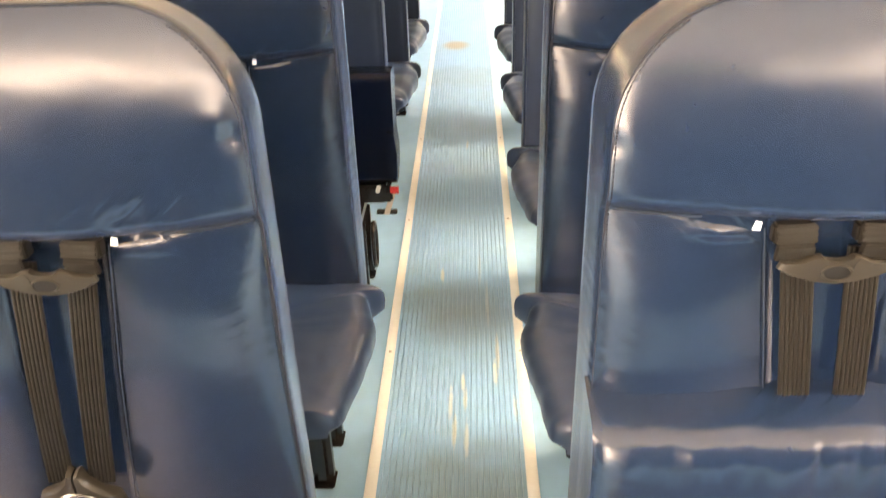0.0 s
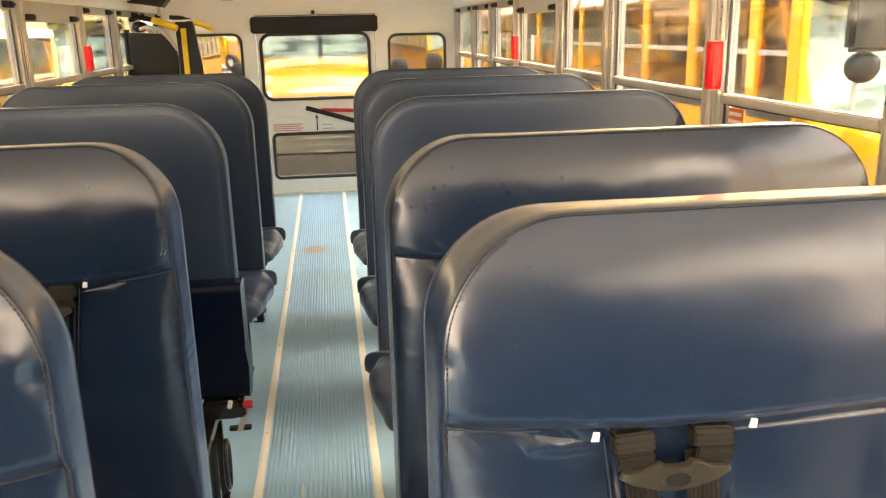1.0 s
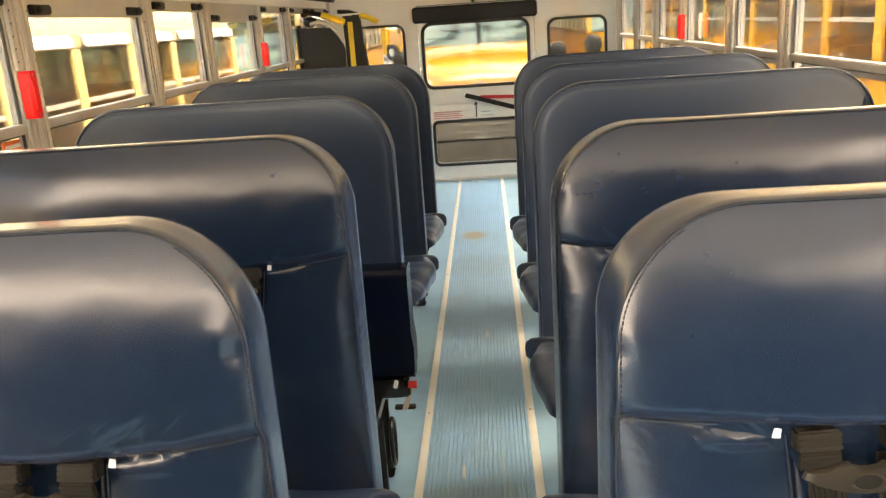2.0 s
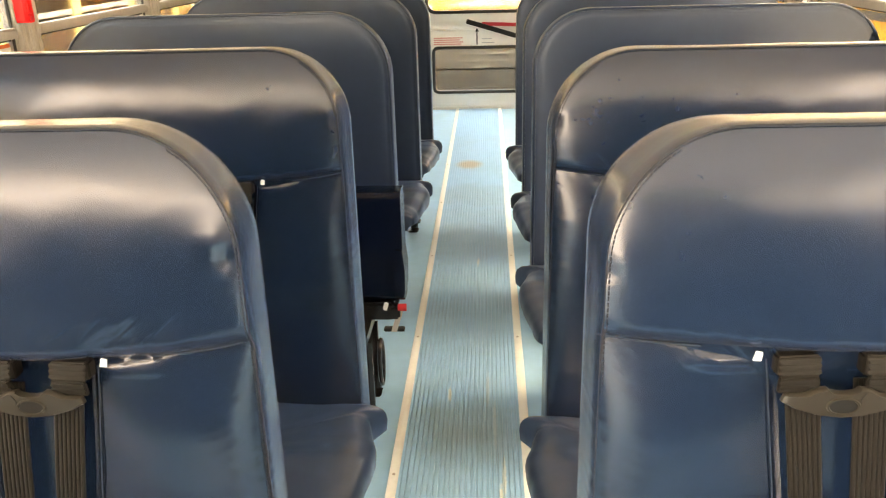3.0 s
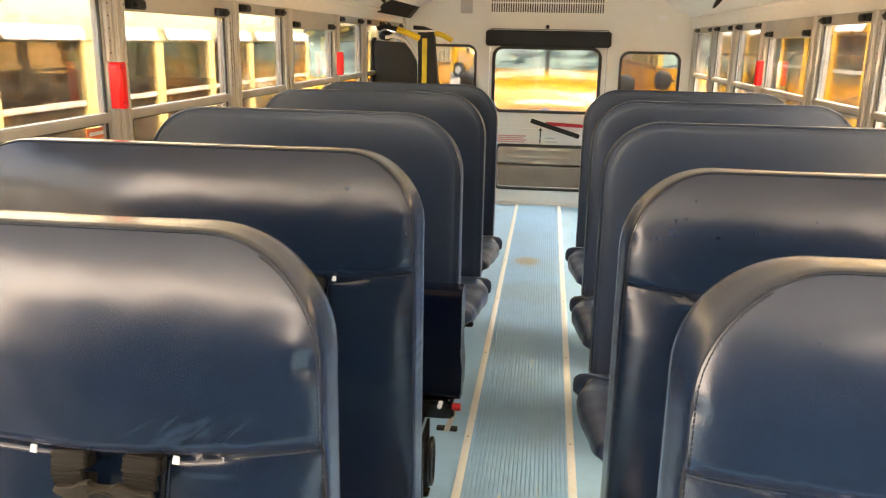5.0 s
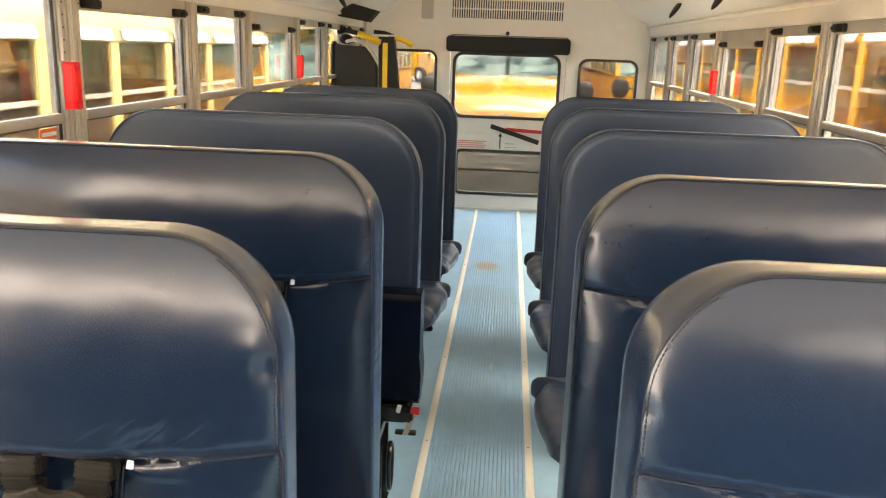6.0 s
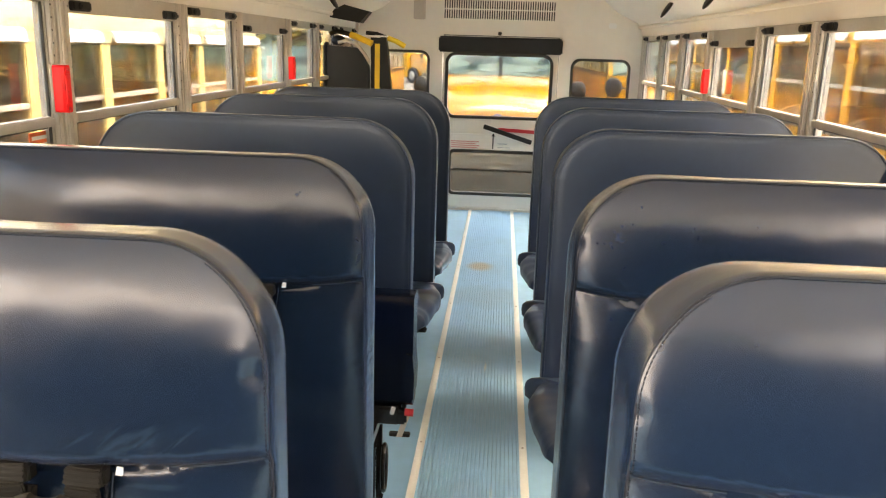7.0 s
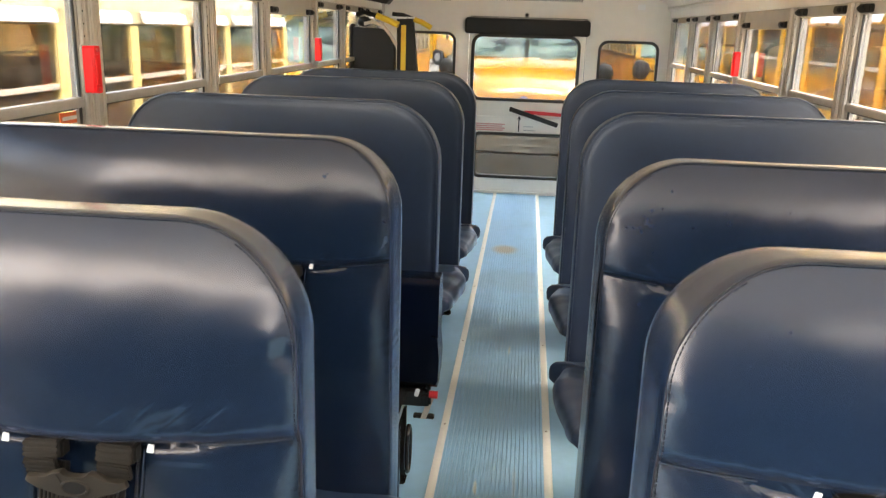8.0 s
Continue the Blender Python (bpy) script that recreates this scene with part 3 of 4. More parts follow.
# ---- seats ----
SEAT_W, SEAT_LOW = 0.90, 0.31
STRAP_C = (0.237, 0.663)
Shape = collections.namedtuple("Shape", "style crease x top r_face r_back face_in side_in fall tilts")
"""How one seat back is made: x of its aisle edge, height, corner radii of the front seam and of the back,
how far seam and back stand in from the aisle edge, the fall of the rim to the back,
and the lean of the head pad (tangents) at a few heights."""


def seat_outline(shape, inset, low, depth, n=12):
    """Seat back outline from the lower outer corner round the top; x from 0 (aisle) to SEAT_W; depth 0 at the front seam, 1 at the back."""
    side = shape.face_in + (shape.side_in - shape.face_in) * depth
    x0, x1, z1 = side + inset, SEAT_W - side - inset, shape.top - shape.fall * depth - inset
    rr = shape.r_face + (shape.r_back - shape.r_face) * depth - inset
    pts = [(x1, low + (z1 - rr - low) * k / 40) for k in range(40)]
    for cx, a0 in ((x1 - rr, 0), (x0 + rr, 90)):
        for k in range(n + 1):
            a = radians(a0 + 90 * k / n)
            pts.append((cx + rr * math.cos(a), z1 - rr + rr * math.sin(a)))
        if a0 == 0:
            pts += [(x1 - rr + (x0 - x1 + 2 * rr) * k / 16, z1) for k in range(1, 16)]
    pts += [(x0, z1 - rr + (low - z1 + rr) * k / 40) for k in range(1, 41)]
    return pts


def edge_distance(shape, x, z, inset):
    """How far inside the front seam a point lies."""
    rr = shape.r_face - inset
    qx = abs(x - SEAT_W / 2) - (SEAT_W / 2 - shape.face_in - inset - rr)
    qz = z - (shape.top - inset - rr)
    return rr - (math.hypot(max(qx, 0), max(qz, 0)) if max(qx, qz) > 0 else max(qx, qz, -9))


def lean_sum(tilts, z):
    """How far a face with these leans, running evenly from height to height, has gone back at a height."""
    total = 0.0
    for (z0, t0), (z1, t1) in zip(tilts, tilts[1:]):
        if z > z0:
            u = min(1.0, (z - z0) / (z1 - z0))
            total += (z1 - z0) * u * (t0 + 0.5 * u * (t1 - t0))
    return total


def pad_depth(shape, z, crease):
    """How far the head pad stands forward: full and upright low down, then leaning back to the top seam."""
    low_end = crease + 0.022
    full = 0.028 - (0.011 * ((low_end - max(z, crease)) / 0.022) ** 2.2 if z < low_end else 0.0)
    return full - lean_sum(shape.tilts, z)


def edge_bulge(shape, z):
    """How far the front seam stands forward at a height: it follows the pad."""
    if shape.style == "harness":
        if z > shape.crease + 0.014:
            return pad_depth(shape, z, shape.crease + 0.014)
        return 0.0168 * max(0.0, min(1.0, (z - 0.45) / 0.25))
    return 0.012 * (shape.top - z)


def channel(shape, z):
    """The aisle-side and the inner edge of the harness channel at a height."""
    t = shape.crease - z
    return 0.171 + 0.15 * t, 0.306 + 0.1 * t


def seat_face(s, shape, seed, low):
    """The padded front of a seat back: pillowed panel, with a cross seam and two harness channels on the harness seats."""
    style, CREASE = shape.style, shape.crease
    inset = 0.003
    r = shape.r_face - inset
    zt = shape.top - inset
    zs = list(np.linspace(low, CREASE - 0.03, 22)) + list(np.linspace(CREASE - 0.027, CREASE + 0.027, 15)) + list(np.linspace(CREASE + 0.032, zt - r, 12))
    zs += [zt - r + r * math.sin(a) for a in np.linspace(0.09, math.pi / 2, 22)]
    near_edge = [0, 0.0015, 0.0035, 0.006, 0.009, 0.013, 0.018, 0.025, 0.035, 0.048, 0.064]
    us = sorted(set(np.round(np.concatenate([near_edge, np.linspace(0.08, 0.45, 62), np.linspace(0.45, 0.92, 30), [1 - u for u in near_edge]]), 4)))
    rng = random.Random(seed)
    dent = 0.7 if s < 0 and low < CREASE < 0.887 else 0.25
    folds = [(0.085 + 0.022 * k + rng.uniform(-0.004, 0.004), CREASE + rng.uniform(0.018, 0.03), rng.uniform(0.8, 1.3), rng.uniform(0.002, 0.003) * (1.2 if dent > 0.5 else 0.8)) for k in range(4)]
    bm = bmesh.new()
    rows = []
    for z in zs:
        k = max(0.0, z - (zt - r))
        cut = r - math.sqrt(max(r * r - k * k, 0))
        x0, x1 = shape.face_in + inset + cut, SEAT_W - shape.face_in - inset - cut
        row = []
        for u in us:
            x = x0 + (x1 - x0) * u
            d = max(0.0, edge_distance(shape, x, z, inset))
            y = 0.002 - (0.0022 * (1 - math.exp(-d / 0.012)) if style == "harness" else 0.0035 * (1 - math.exp(-d / 0.012)))
            if style == "plain":
                y -= edge_bulge(shape, z)
                y += 0.0014 * math.exp(-((d - 0.013) / 0.003) ** 2)
            if style == "harness":
                sag = 0.014 * math.exp(-d / 0.05) - 0.008 * math.exp(-((x - STRAP_C[0]) / 0.12) ** 2)
                gap = z - CREASE - sag - 0.003 * math.sin(11 * x + seed)
                xm = min(x, SEAT_W - x)
                open_up = max(0.0, min(1.0, (xm - 0.09) / 0.08))
                y += (0.002 + 0.01 * open_up) * math.exp(-(gap / (0.0025 + 0.0025 * open_up)) ** 2) * min(1, d / 0.02)
                if gap < 0:
                    y -= 0.0168 * max(0.0, min(1.0, (z - 0.45) / 0.25))
                if gap < 0 and 0.08 < xm < 0.17:
                    y -= (0.005 if s > 0 else 0.002) * math.exp(-((gap + 0.016) / 0.008) ** 2) * math.sin(math.pi * (xm - 0.08) / 0.09)
                if gap > 0:
                    y -= pad_depth(shape, z, z - gap) + (0.0035 * (1 - math.exp(-d / 0.05)) + 0.0035 * (1 - math.exp(-max(0.0, zt - z) / 0.05))) * min(1.0, 0.5 + gap / 0.04)
                if gap < 0:
                    ch_a, ch_b = channel(shape, z)
                    for x_a, x_b in ((0, ch_a), (ch_b, SEAT_W / 2)):
                        if x_a < xm < x_b:
                            y -= (0.014 if x_a == 0 else 0.005) * math.sin(math.pi * ((xm - x_a) / (x_b - x_a)) ** 0.8) * min(1, 0.12 - gap / 0.1)
                    t = max(0, min(1, (xm - ch_a) / 0.02, (ch_b - xm) / 0.02))
                    y += 0.015 * t * t * (3 - 2 * t)
                y += dent * (0.007 * math.exp(-((x - 0.012) / 0.011) ** 2 - ((z - 0.999) / 0.011) ** 2) - 0.005 * math.exp(-((x - 0.024) / 0.014) ** 2 - ((z - 1.014) / 0.016) ** 2))
                for fx, fz, slope, amp in folds:
                    du = (x - fx) + slope * (z - fz)
                    y += amp * math.exp(-(du / 0.011) ** 2 - ((z - fz) / 0.022) ** 2)
            y += (0.0026 if style == "harness" else 0.0009) * (noise.noise(Vector((x * 5, z * 6, seed))) + 0.4 * noise.noise(Vector((x * 16, z * 18, seed + 7)))) * min(1, d / 0.07)
            row.append(bm.verts.new((s * x, y, z)))
        rows.append(row)
    for a, b in zip(rows, rows[1:]):
        for i in range(len(us) - 1):
            bm.faces.new((a[i], a[i + 1], b[i + 1], b[i]))
    bmesh.ops.recalc_face_normals(bm, faces=bm.faces[:])
    if sum(f.normal.y for f in bm.faces) > 0:
        bmesh.ops.reverse_faces(bm, faces=bm.faces[:])
    return bm


def smooth_loop(points, n):
    """A closed outline rounded through its corners, n points to each side."""
    out = []
    for k in range(len(points)):
        p0, p1, p2, p3 = (Vector(points[(k + e) % len(points)]) for e in (-1, 0, 1, 2))
        for u in np.linspace(0, 1, n, endpoint=False):
            u = float(u)
            tight = 0.6
            m1, m2 = (p2 - p0) * 0.5 * tight, (p3 - p1) * 0.5 * tight
            q = p1 * (2 * u ** 3 - 3 * u ** 2 + 1) + m1 * (u ** 3 - 2 * u ** 2 + u) + p2 * (3 * u ** 2 - 2 * u ** 3) + m2 * (u ** 3 - u ** 2)
            out.append((q.x, q.y))
    return out


def strap(points, width, thick=0.0022, ribs=7):
    """Ribbed webbing along a path in the plane x = const turned to face -y."""
    pts = [Vector(p) for p in points]
    prof = []
    for k in range(ribs):
        u = -0.5 + k / ribs
        prof += [(u * width, 0.0), ((u + 0.3 / ribs) * width, -thick * 0.6), ((u + 0.7 / ribs) * width, -thick * 0.6)]
    prof += [(0.5 * width, 0.0), (0.5 * width, thick), (-0.5 * width, thick)]
    return loft([[(p.x + u, p.y + v, p.z) for u, v in prof] for p in pts])


def harness(seat, s, c, e_side, shape, buckled):
    """Two shoulder straps through a chest clip, down to a buckle. e_side: 1 where the straps run towards larger x as they go down."""
    crease, zb = shape.crease, 0.53
    for e in (-1, 1):
        top_x, low_x = c + e * 0.033, c + e_side * 0.043 + e * 0.027
        pts = [(s * (top_x + (low_x - top_x) * t), -0.026 - 0.006 * math.sin(2.6 * t), crease - 0.03 - t * (crease - 0.03 - zb)) for t in np.linspace(0, 1, 12)]
        part("shoulder_strap", strap(pts, 0.034), WEB, seat, "ribbed taupe belt webbing")
        for k, (dz, lean, w) in enumerate(((-0.012, -14, 0.02), (-0.03, 16, 0.0185))):
            bm = box(-w, w, -0.0035, 0.0035, -0.0105, 0.0105, 0.002)
            for q in (-0.006, 0.0, 0.006):
                box(-w, w, -0.0042, -0.0034, q - 0.0018, q + 0.0018, 0.0004, 1, bm=bm)
            part("strap_guide", turned(bm, Matrix.Translation((s * (c + e * 0.041), -0.034 - 0.003 * k, crease + dz)) @ pose(0, 0, 0, lean, 3 * e * s, 0)), WEB, seat, "folded taupe webbing loop")
        part("strap_loop_back", box(s * (c + e * 0.041 - 0.02), s * (c + e * 0.041 + 0.02), -0.03, -0.012, crease - 0.026, crease - 0.004, 0.003), WEB, seat)
    half = [(-0.058, 0.001), (-0.055, 0.008), (-0.036, 0.0085), (-0.026, 0.014), (-0.016, 0.0155), (-0.012, 0.012), (-0.004, 0.0105), (0.004, 0.0105), (0.012, 0.012), (0.016, 0.0155), (0.026, 0.014), (0.036, 0.0085), (0.055, 0.008), (0.058, 0.001), (0.046, -0.006), (0.022, -0.0135), (0, -0.016), (-0.022, -0.0135), (-0.046, -0.006)]
    zc = crease - 0.046
    bm = loft([[(s * c + x * k, -0.038 - d, zc + z * k) for x, z in half] for d, k in ((0, 0.97), (0.003, 1.0), (0.007, 0.985), (0.0095, 0.92))])
    clip = part("chest_clip", bm, CLIP, seat, "taupe plastic chest clip")
    ring = np.linspace(0, 2 * math.pi, 22, endpoint=False)
    # black disc on the uncut clip: the dark of the hole as colour
    hole = loft([[(s * c + a * 0.0145 * math.cos(t), -0.0478 - d, zc - 0.002 + a * 0.0082 * math.sin(t)) for t in ring] for a, d in ((0.2, 0.0), (0.9, 0.0004))])
    part("clip_hole_disc", hole, BLACK, clip)
    rim = loft([[(s * c + a * 0.0145 * math.cos(t), -0.0472 - d, zc - 0.002 + a * 0.0082 * math.sin(t)) for t in ring] for a, d in ((1.14, 0), (1.08, 0.0022), (0.95, 0.0022), (0.88, 0))], caps=False)
    part("clip_rim", rim, CLIP, clip)
    part("clip_split", tube([(s * (c + 0.016), -0.0478, zc + 0.001), (s * (c + 0.0155), -0.0478, zc + 0.006), (s * (c + 0.02), -0.0478, zc + 0.0125)], 0.0006, 5), BLACK, clip)
    if buckled:
        xb = c + e_side * 0.043
        for e in (-1, 1):
            bm = loft([[(s * xb + e * x * k, -0.03 - d, zb - 0.005 + z * k) for x, z in ((0.0015, 0.032), (0.008, 0.036), (0.013, 0.02), (0.028, 0.006), (0.052, -0.004), (0.058, -0.022), (0.05, -0.04), (0.0015, -0.042))] for d, k in ((0, 0.96), (0.005, 1), (0.014, 0.95), (0.018, 0.84))])
            part("buckle_tongue", bm, CLIP, seat, "pale taupe plastic buckle tongue")
        boss = loft([[(s * xb + a * 0.03 * math.cos(t), -0.05 - d, zb - 0.02 + a * 0.02 * math.sin(t)) for t in ring] for a, d in ((1.0, 0.0), (0.95, 0.004), (0.7, 0.006))])
        part("buckle", boss, STEEL, seat, "bright metal harness buckle")
    for e in (-1, 1):
        bm = plate([(-0.004, -0.0045), (0.0035, -0.0052), (0.0045, 0.0036), (-0.0016, 0.0048)], -0.036, -0.034)
        part("label_tab", turned(bm, Matrix.Translation((s * (c + e * 0.081), 0.0, crease - 0.001))), WHITE, seat, "small white fabric tab", smooth=False)


def bus_seat(side, y, seed, shape, folded=False, pad=False):
    """A two-place bus seat: backrest shell and padded face, cushion, frame and leg."""
    s = -1 if side == "left" else 1
    style, crease = shape.style, shape.crease
    looks = {"harness": "navy vinyl bus seat with built-in harness straps", "plain": "plain charcoal navy vinyl bus seat with piped high back"}[style]
    if folded:
        looks = "charcoal navy vinyl bus seat with its cushion folded up"
    if pad:
        looks = "navy vinyl harness bus seat with lower pad folded out"
    seat = thing("bus_seat", s * shape.x, y, 0, looks, "bus seat", "rows of bus seats")
    low = 0.62 if folded else SEAT_LOW
    cloth = NAVY if style == "harness" else NAVY_PLAIN
    thick = 0.078 if style == "harness" else 0.062
    back = [(0.006, 0.004), (0.0022, 0.0005), (0.0006, 0.004), (0.0, 0.012), (0.0, 0.022), (0.0, 0.034), (0.0, thick * 0.62), (0.0012, thick * 0.78), (0.005, thick * 0.9), (0.013, thick * 0.98), (0.04, thick + 0.003)]
    rings = []
    for k, (inset, yy) in enumerate(back):
        ring = []
        for x, z in seat_outline(shape, inset, low, min(1.0, yy / thick)):
            sway = 0.0016 * noise.noise(Vector((x * 9, z * 9, seed + yy * 30))) * min(1.0, yy / 0.02)
            ring.append((s * x, yy - edge_bulge(shape, z) * max(0.0, 1 - yy / 0.034), z + sway))
        rings.append(ring)
    part("backrest", loft(rings), cloth, seat)
    part("backrest_face", seat_face(s, shape, seed, low), cloth, seat)
    # piping and stitches where the face meets the boxing
    line = seat_outline(shape, 0.0035, low, 0.0)
    if style == "plain":
        part("piping", tube([(s * x, -0.001 - edge_bulge(shape, z), z) for x, z in line], 0.0034, 7), NAVY_PLAIN, seat)
    else:
        part("seam", tube([(s * x, 0.0005 - edge_bulge(shape, z), z) for x, z in line], 0.0015, 5), THREAD, seat)
    if style == "harness":
        bm = bmesh.new()
        dense = [Vector((s * x, 0, z)) for x, z in seat_outline(shape, 0.0055, low, 0.0)]
        for a, b in zip(dense, dense[1:]):
            if a.z > shape.top - 0.02:
                continue
            n = max(1, int((b - a).length / 0.005))
            d = (b - a).normalized()
            for k in range(n):
                p = a + d * ((k + 0.5) * (b - a).length / n)
                q = Vector((-d.z, 0, d.x)) * 0.0008
                corners = [p + d * 0.002 + q, p - d * 0.002 + q, p - d * 0.002 - q, p + d * 0.002 - q]
                bm.faces.new([bm.verts.new((v.x, -0.0026 - edge_bulge(shape, v.z), v.z)) for v in corners])
        tagged(part("stitching", bm, THREAD, seat, smooth=False), kind="stuff")
        ridge = [(s * x, -0.0195 - 0.004 * math.sin(math.pi * min(1, x / 0.168)), crease + 0.0145 - 0.013 * (1 - math.exp(-x / 0.05)) - 0.008 * math.exp(-((x - STRAP_C[0]) / 0.12) ** 2) + 0.003 * math.sin(11 * x + seed)) for x in np.linspace(0.006, 0.105, 16)]
        part("crease_seam", tube(ridge, 0.0008, 6), PALE_THREAD, seat, "pale stitched cross seam")
        edge = [crease - 0.012 - (crease - 0.012 - low) * k / 14 for k in range(15)]
        part("channel_seam", tube([(s * (channel(shape, z)[0] - 0.003), -0.0035 - 0.0168 * max(0.0, min(1.0, (z - 0.45) / 0.25)), z) for z in edge], 0.0008, 6), PALE_THREAD, seat, "pale stitched edge of the harness channel")
        for c in STRAP_C:
            harness(seat, s, c, 1 if c < 0.45 else -1, shape, not pad)
    if pad:
        # lower part of the back folded out as a thick pad
        sect = [(0.0, 0.1), (-0.09, 0.1), (-0.1, 0.2), (-0.101, 0.3), (-0.1005, 0.345), (-0.098, 0.36), (-0.092, 0.3725), (-0.083, 0.38), (-0.07, 0.3845), (-0.05, 0.388), (-0.03, 0.391), (0.0, 0.395)]
        rings = []
        for x in np.concatenate([[0.004, 0.008, 0.014, 0.022], np.linspace(0.034, 0.87, 210), [0.885, 0.892, 0.896]]):
            k = 1 - 0.1 * math.exp(-min(x - 0.004, 0.896 - x) / 0.006)
            ring = []
            for yy, zz in sect:
                ruck = (0.006 * noise.noise(Vector((x * 22, 0, 3.3))) + 0.0035 * noise.noise(Vector((x * 41, zz * 30, 8.1))) + 0.0016 * noise.noise(Vector((x * 83, zz * 20, 1.7)))) * (1 if zz > 0.34 and yy < -0.06 else 0.25)
                ring.append((s * x, yy * k + ruck, SEAT_LOW + zz * (0.985 + 0.015 * k) + 0.5 * ruck + 0.002 * noise.noise(Vector((x * 8, yy * 20, 3)))))
            rings.append(ring)
        part("folded_out_pad", loft(rings), NAVY, seat, "navy vinyl pad folded out from the back")
    # cushion
    if folded:
        sect = rounded(-0.105, -0.012, 0.335, 0.665, 0.025, 4)
        part("cushion", loft([[(s * x, yy, zz + (0.1 * max(0, (-yy - 0.02)) if zz < 0.4 else 0)) for yy, zz in sect] for x in (-0.018, -0.012, 0.0, 0.45, 0.9, 0.915)]), NAVY_SHADED, seat, "seat cushion folded upright")
    else:
        plan = [(0.0, 0.01), (-0.012, -0.03), (-0.036, -0.12), (-0.03, -0.19), (-0.014, -0.3), (-0.002, -0.375), (0.03, -0.395), (0.3, -0.4), (0.7, -0.4), (0.85, -0.395), (0.88, -0.37), (0.9, -0.2), (0.895, 0.01)]
        plan = smooth_loop(plan, 8)
        cx, cy = 0.46, -0.19
        rings = []
        for k, z, sag in ((0.9, 0.287, 0), (0.955, 0.288, 0), (0.985, 0.291, 0), (0.99, 0.31, 0.0), (0.997, 0.335, 0.25), (1.0, 0.362, 0.5), (1.0, 0.387, 0.5), (0.994, 0.4, 0.45), (0.98, 0.4075, 0.4), (0.95, 0.411, 0.2), (0.88, 0.413, 0), (0.6, 0.416, 0), (0.25, 0.418, 0)):
            ring = []
            for x, yy in plan:
                kx = k if abs(x - cx) < 0.3 else 1 - (1 - k) * 0.62
                pleat = 0.0028 * noise.noise(Vector((x * 34, yy * 30, seed + z * 5))) * (1.5 if z < 0.36 else 0.8) + 0.004 * noise.noise(Vector((x * 9, yy * 11, seed + 4 * z)))
                pleat *= 1.0 if x < 0.1 else 0.4
                front_u = max(0.0, min(1.0, (-yy - 0.14) / 0.24))
                if z < 0.365:
                    z_at = z + 0.058 * front_u * (0.365 - z) / 0.078 * (1.0 - 0.25 * front_u)
                    xx = cx + (x - cx) * kx + (0.06 * (0.365 - z) / 0.078 * max(0.0, min(1.0, (0.02 - x) / 0.04)))
                else:
                    z_at, xx = z - 0.016 * front_u * max(0.0, min(1.0, (0.2 - x) / 0.2)), cx + (x - cx) * kx
                ring.append((s * (xx + (-pleat if x < 0.05 else 0)), cy + (yy - cy) * k, z_at - sag * 0.03 * max(0.0, min(1.0, (0.03 - x) / 0.04)) + 0.005 * noise.noise(Vector((x * 9, yy * 14, seed + 3 * z))) + (0.5 * pleat if z > 0.3 else 0)))
            rings.append(ring)
        part("cushion", loft(rings), NAVY_LIT, seat, "navy vinyl seat cushion, light on its top put into the colour")
    # frame
    bm = bmesh.new()
    box(s * 0.08, s * 0.86, -0.34, -0.30, 0.25, 0.285, 0.005, bm=bm)
    box(s * 0.08, s * 0.86, -0.06, -0.02, 0.25, 0.285, 0.005, bm=bm)
    box(s * 0.08, s * 0.12, -0.34, -0.02, 0.252, 0.287, 0.005, bm=bm)
    part("seat_frame", bm, BLACK_GLOSS, seat, "black enamelled steel seat frame")
    for yy in (-0.15, -0.02):
        bm = bmesh.new()
        box(s * 0.076, s * 0.122, yy - 0.022, yy + 0.022, 0.006, 0.255, 0.014, 4, bm=bm)
        box(s * 0.074, s * 0.124, yy - 0.03, yy + 0.026, 0.0, 0.009, 0.004, bm=bm)
        part("leg", bm, BLACK_GLOSS, seat, "black enamelled leg with foot plate")
    if folded:
        bm = bmesh.new()
        box(s * -0.002, s * 0.09, -0.1, -0.06, 0.285, 0.325, 0.006, bm=bm)
        box(s * 0.0, s * 0.012, -0.09, -0.05, 0.33, 0.46, 0.003, bm=bm)
        part("hinge", bm, BLACK_GLOSS, seat, "black steel folding hinge")
        knob = tube([(s * 0.004, -0.085, 0.318), (s * -0.02, -0.085, 0.318)], 0.011, 14)
        part("release_knob", knob, RED_PAINT, seat, "red release knob")
        flap = loft([[(s * x, yy, zz) for x, zz in ((-0.018, 0.5), (0.0, 0.505), (0.008, 0.44), (0.004, 0.385), (-0.012, 0.36), (-0.022, 0.375), (-0.024, 0.44))] for yy in (-0.12, -0.112, -0.03, -0.02)])
        part("fabric_flap", flap, NAVY_SHADED, seat, "loose navy vinyl flap under the cushion, shade put into its colour")
        part("side_plate", box(s * 0.015, s * 0.11, -0.105, -0.05, 0.285, 0.34, 0.008), BLACK_GLOSS, seat)
        part("buckle_tongue", turned(box(-0.006, 0.006, -0.003, 0.003, -0.012, 0.012, 0.002), Matrix.Translation((s * 0.035, -0.115, 0.335)) @ pose(0, 0, 0, 0, 15, 0)), WHITE, seat)
        part("pale_bracket", loft([[(s * (x + dx), -0.07 + dy, zz) for dx, dy in ((-0.008, -0.01), (0.008, -0.01), (0.008, 0.01), (-0.008, 0.01))] for x, zz in ((0.0, 0.3), (0.012, 0.262), (0.02, 0.238))]), POST, seat, "pale grey steel bracket")
        part("foot_bar", box(s * -0.01, s * 0.05, -0.075, -0.055, 0.235, 0.245, 0.002), BLACK, seat)
        loop = [(s * 0.06, -0.09 + 0.035 * math.cos(a), 0.145 + 0.07 * math.sin(a)) for a in np.linspace(0, 2 * math.pi, 25)]
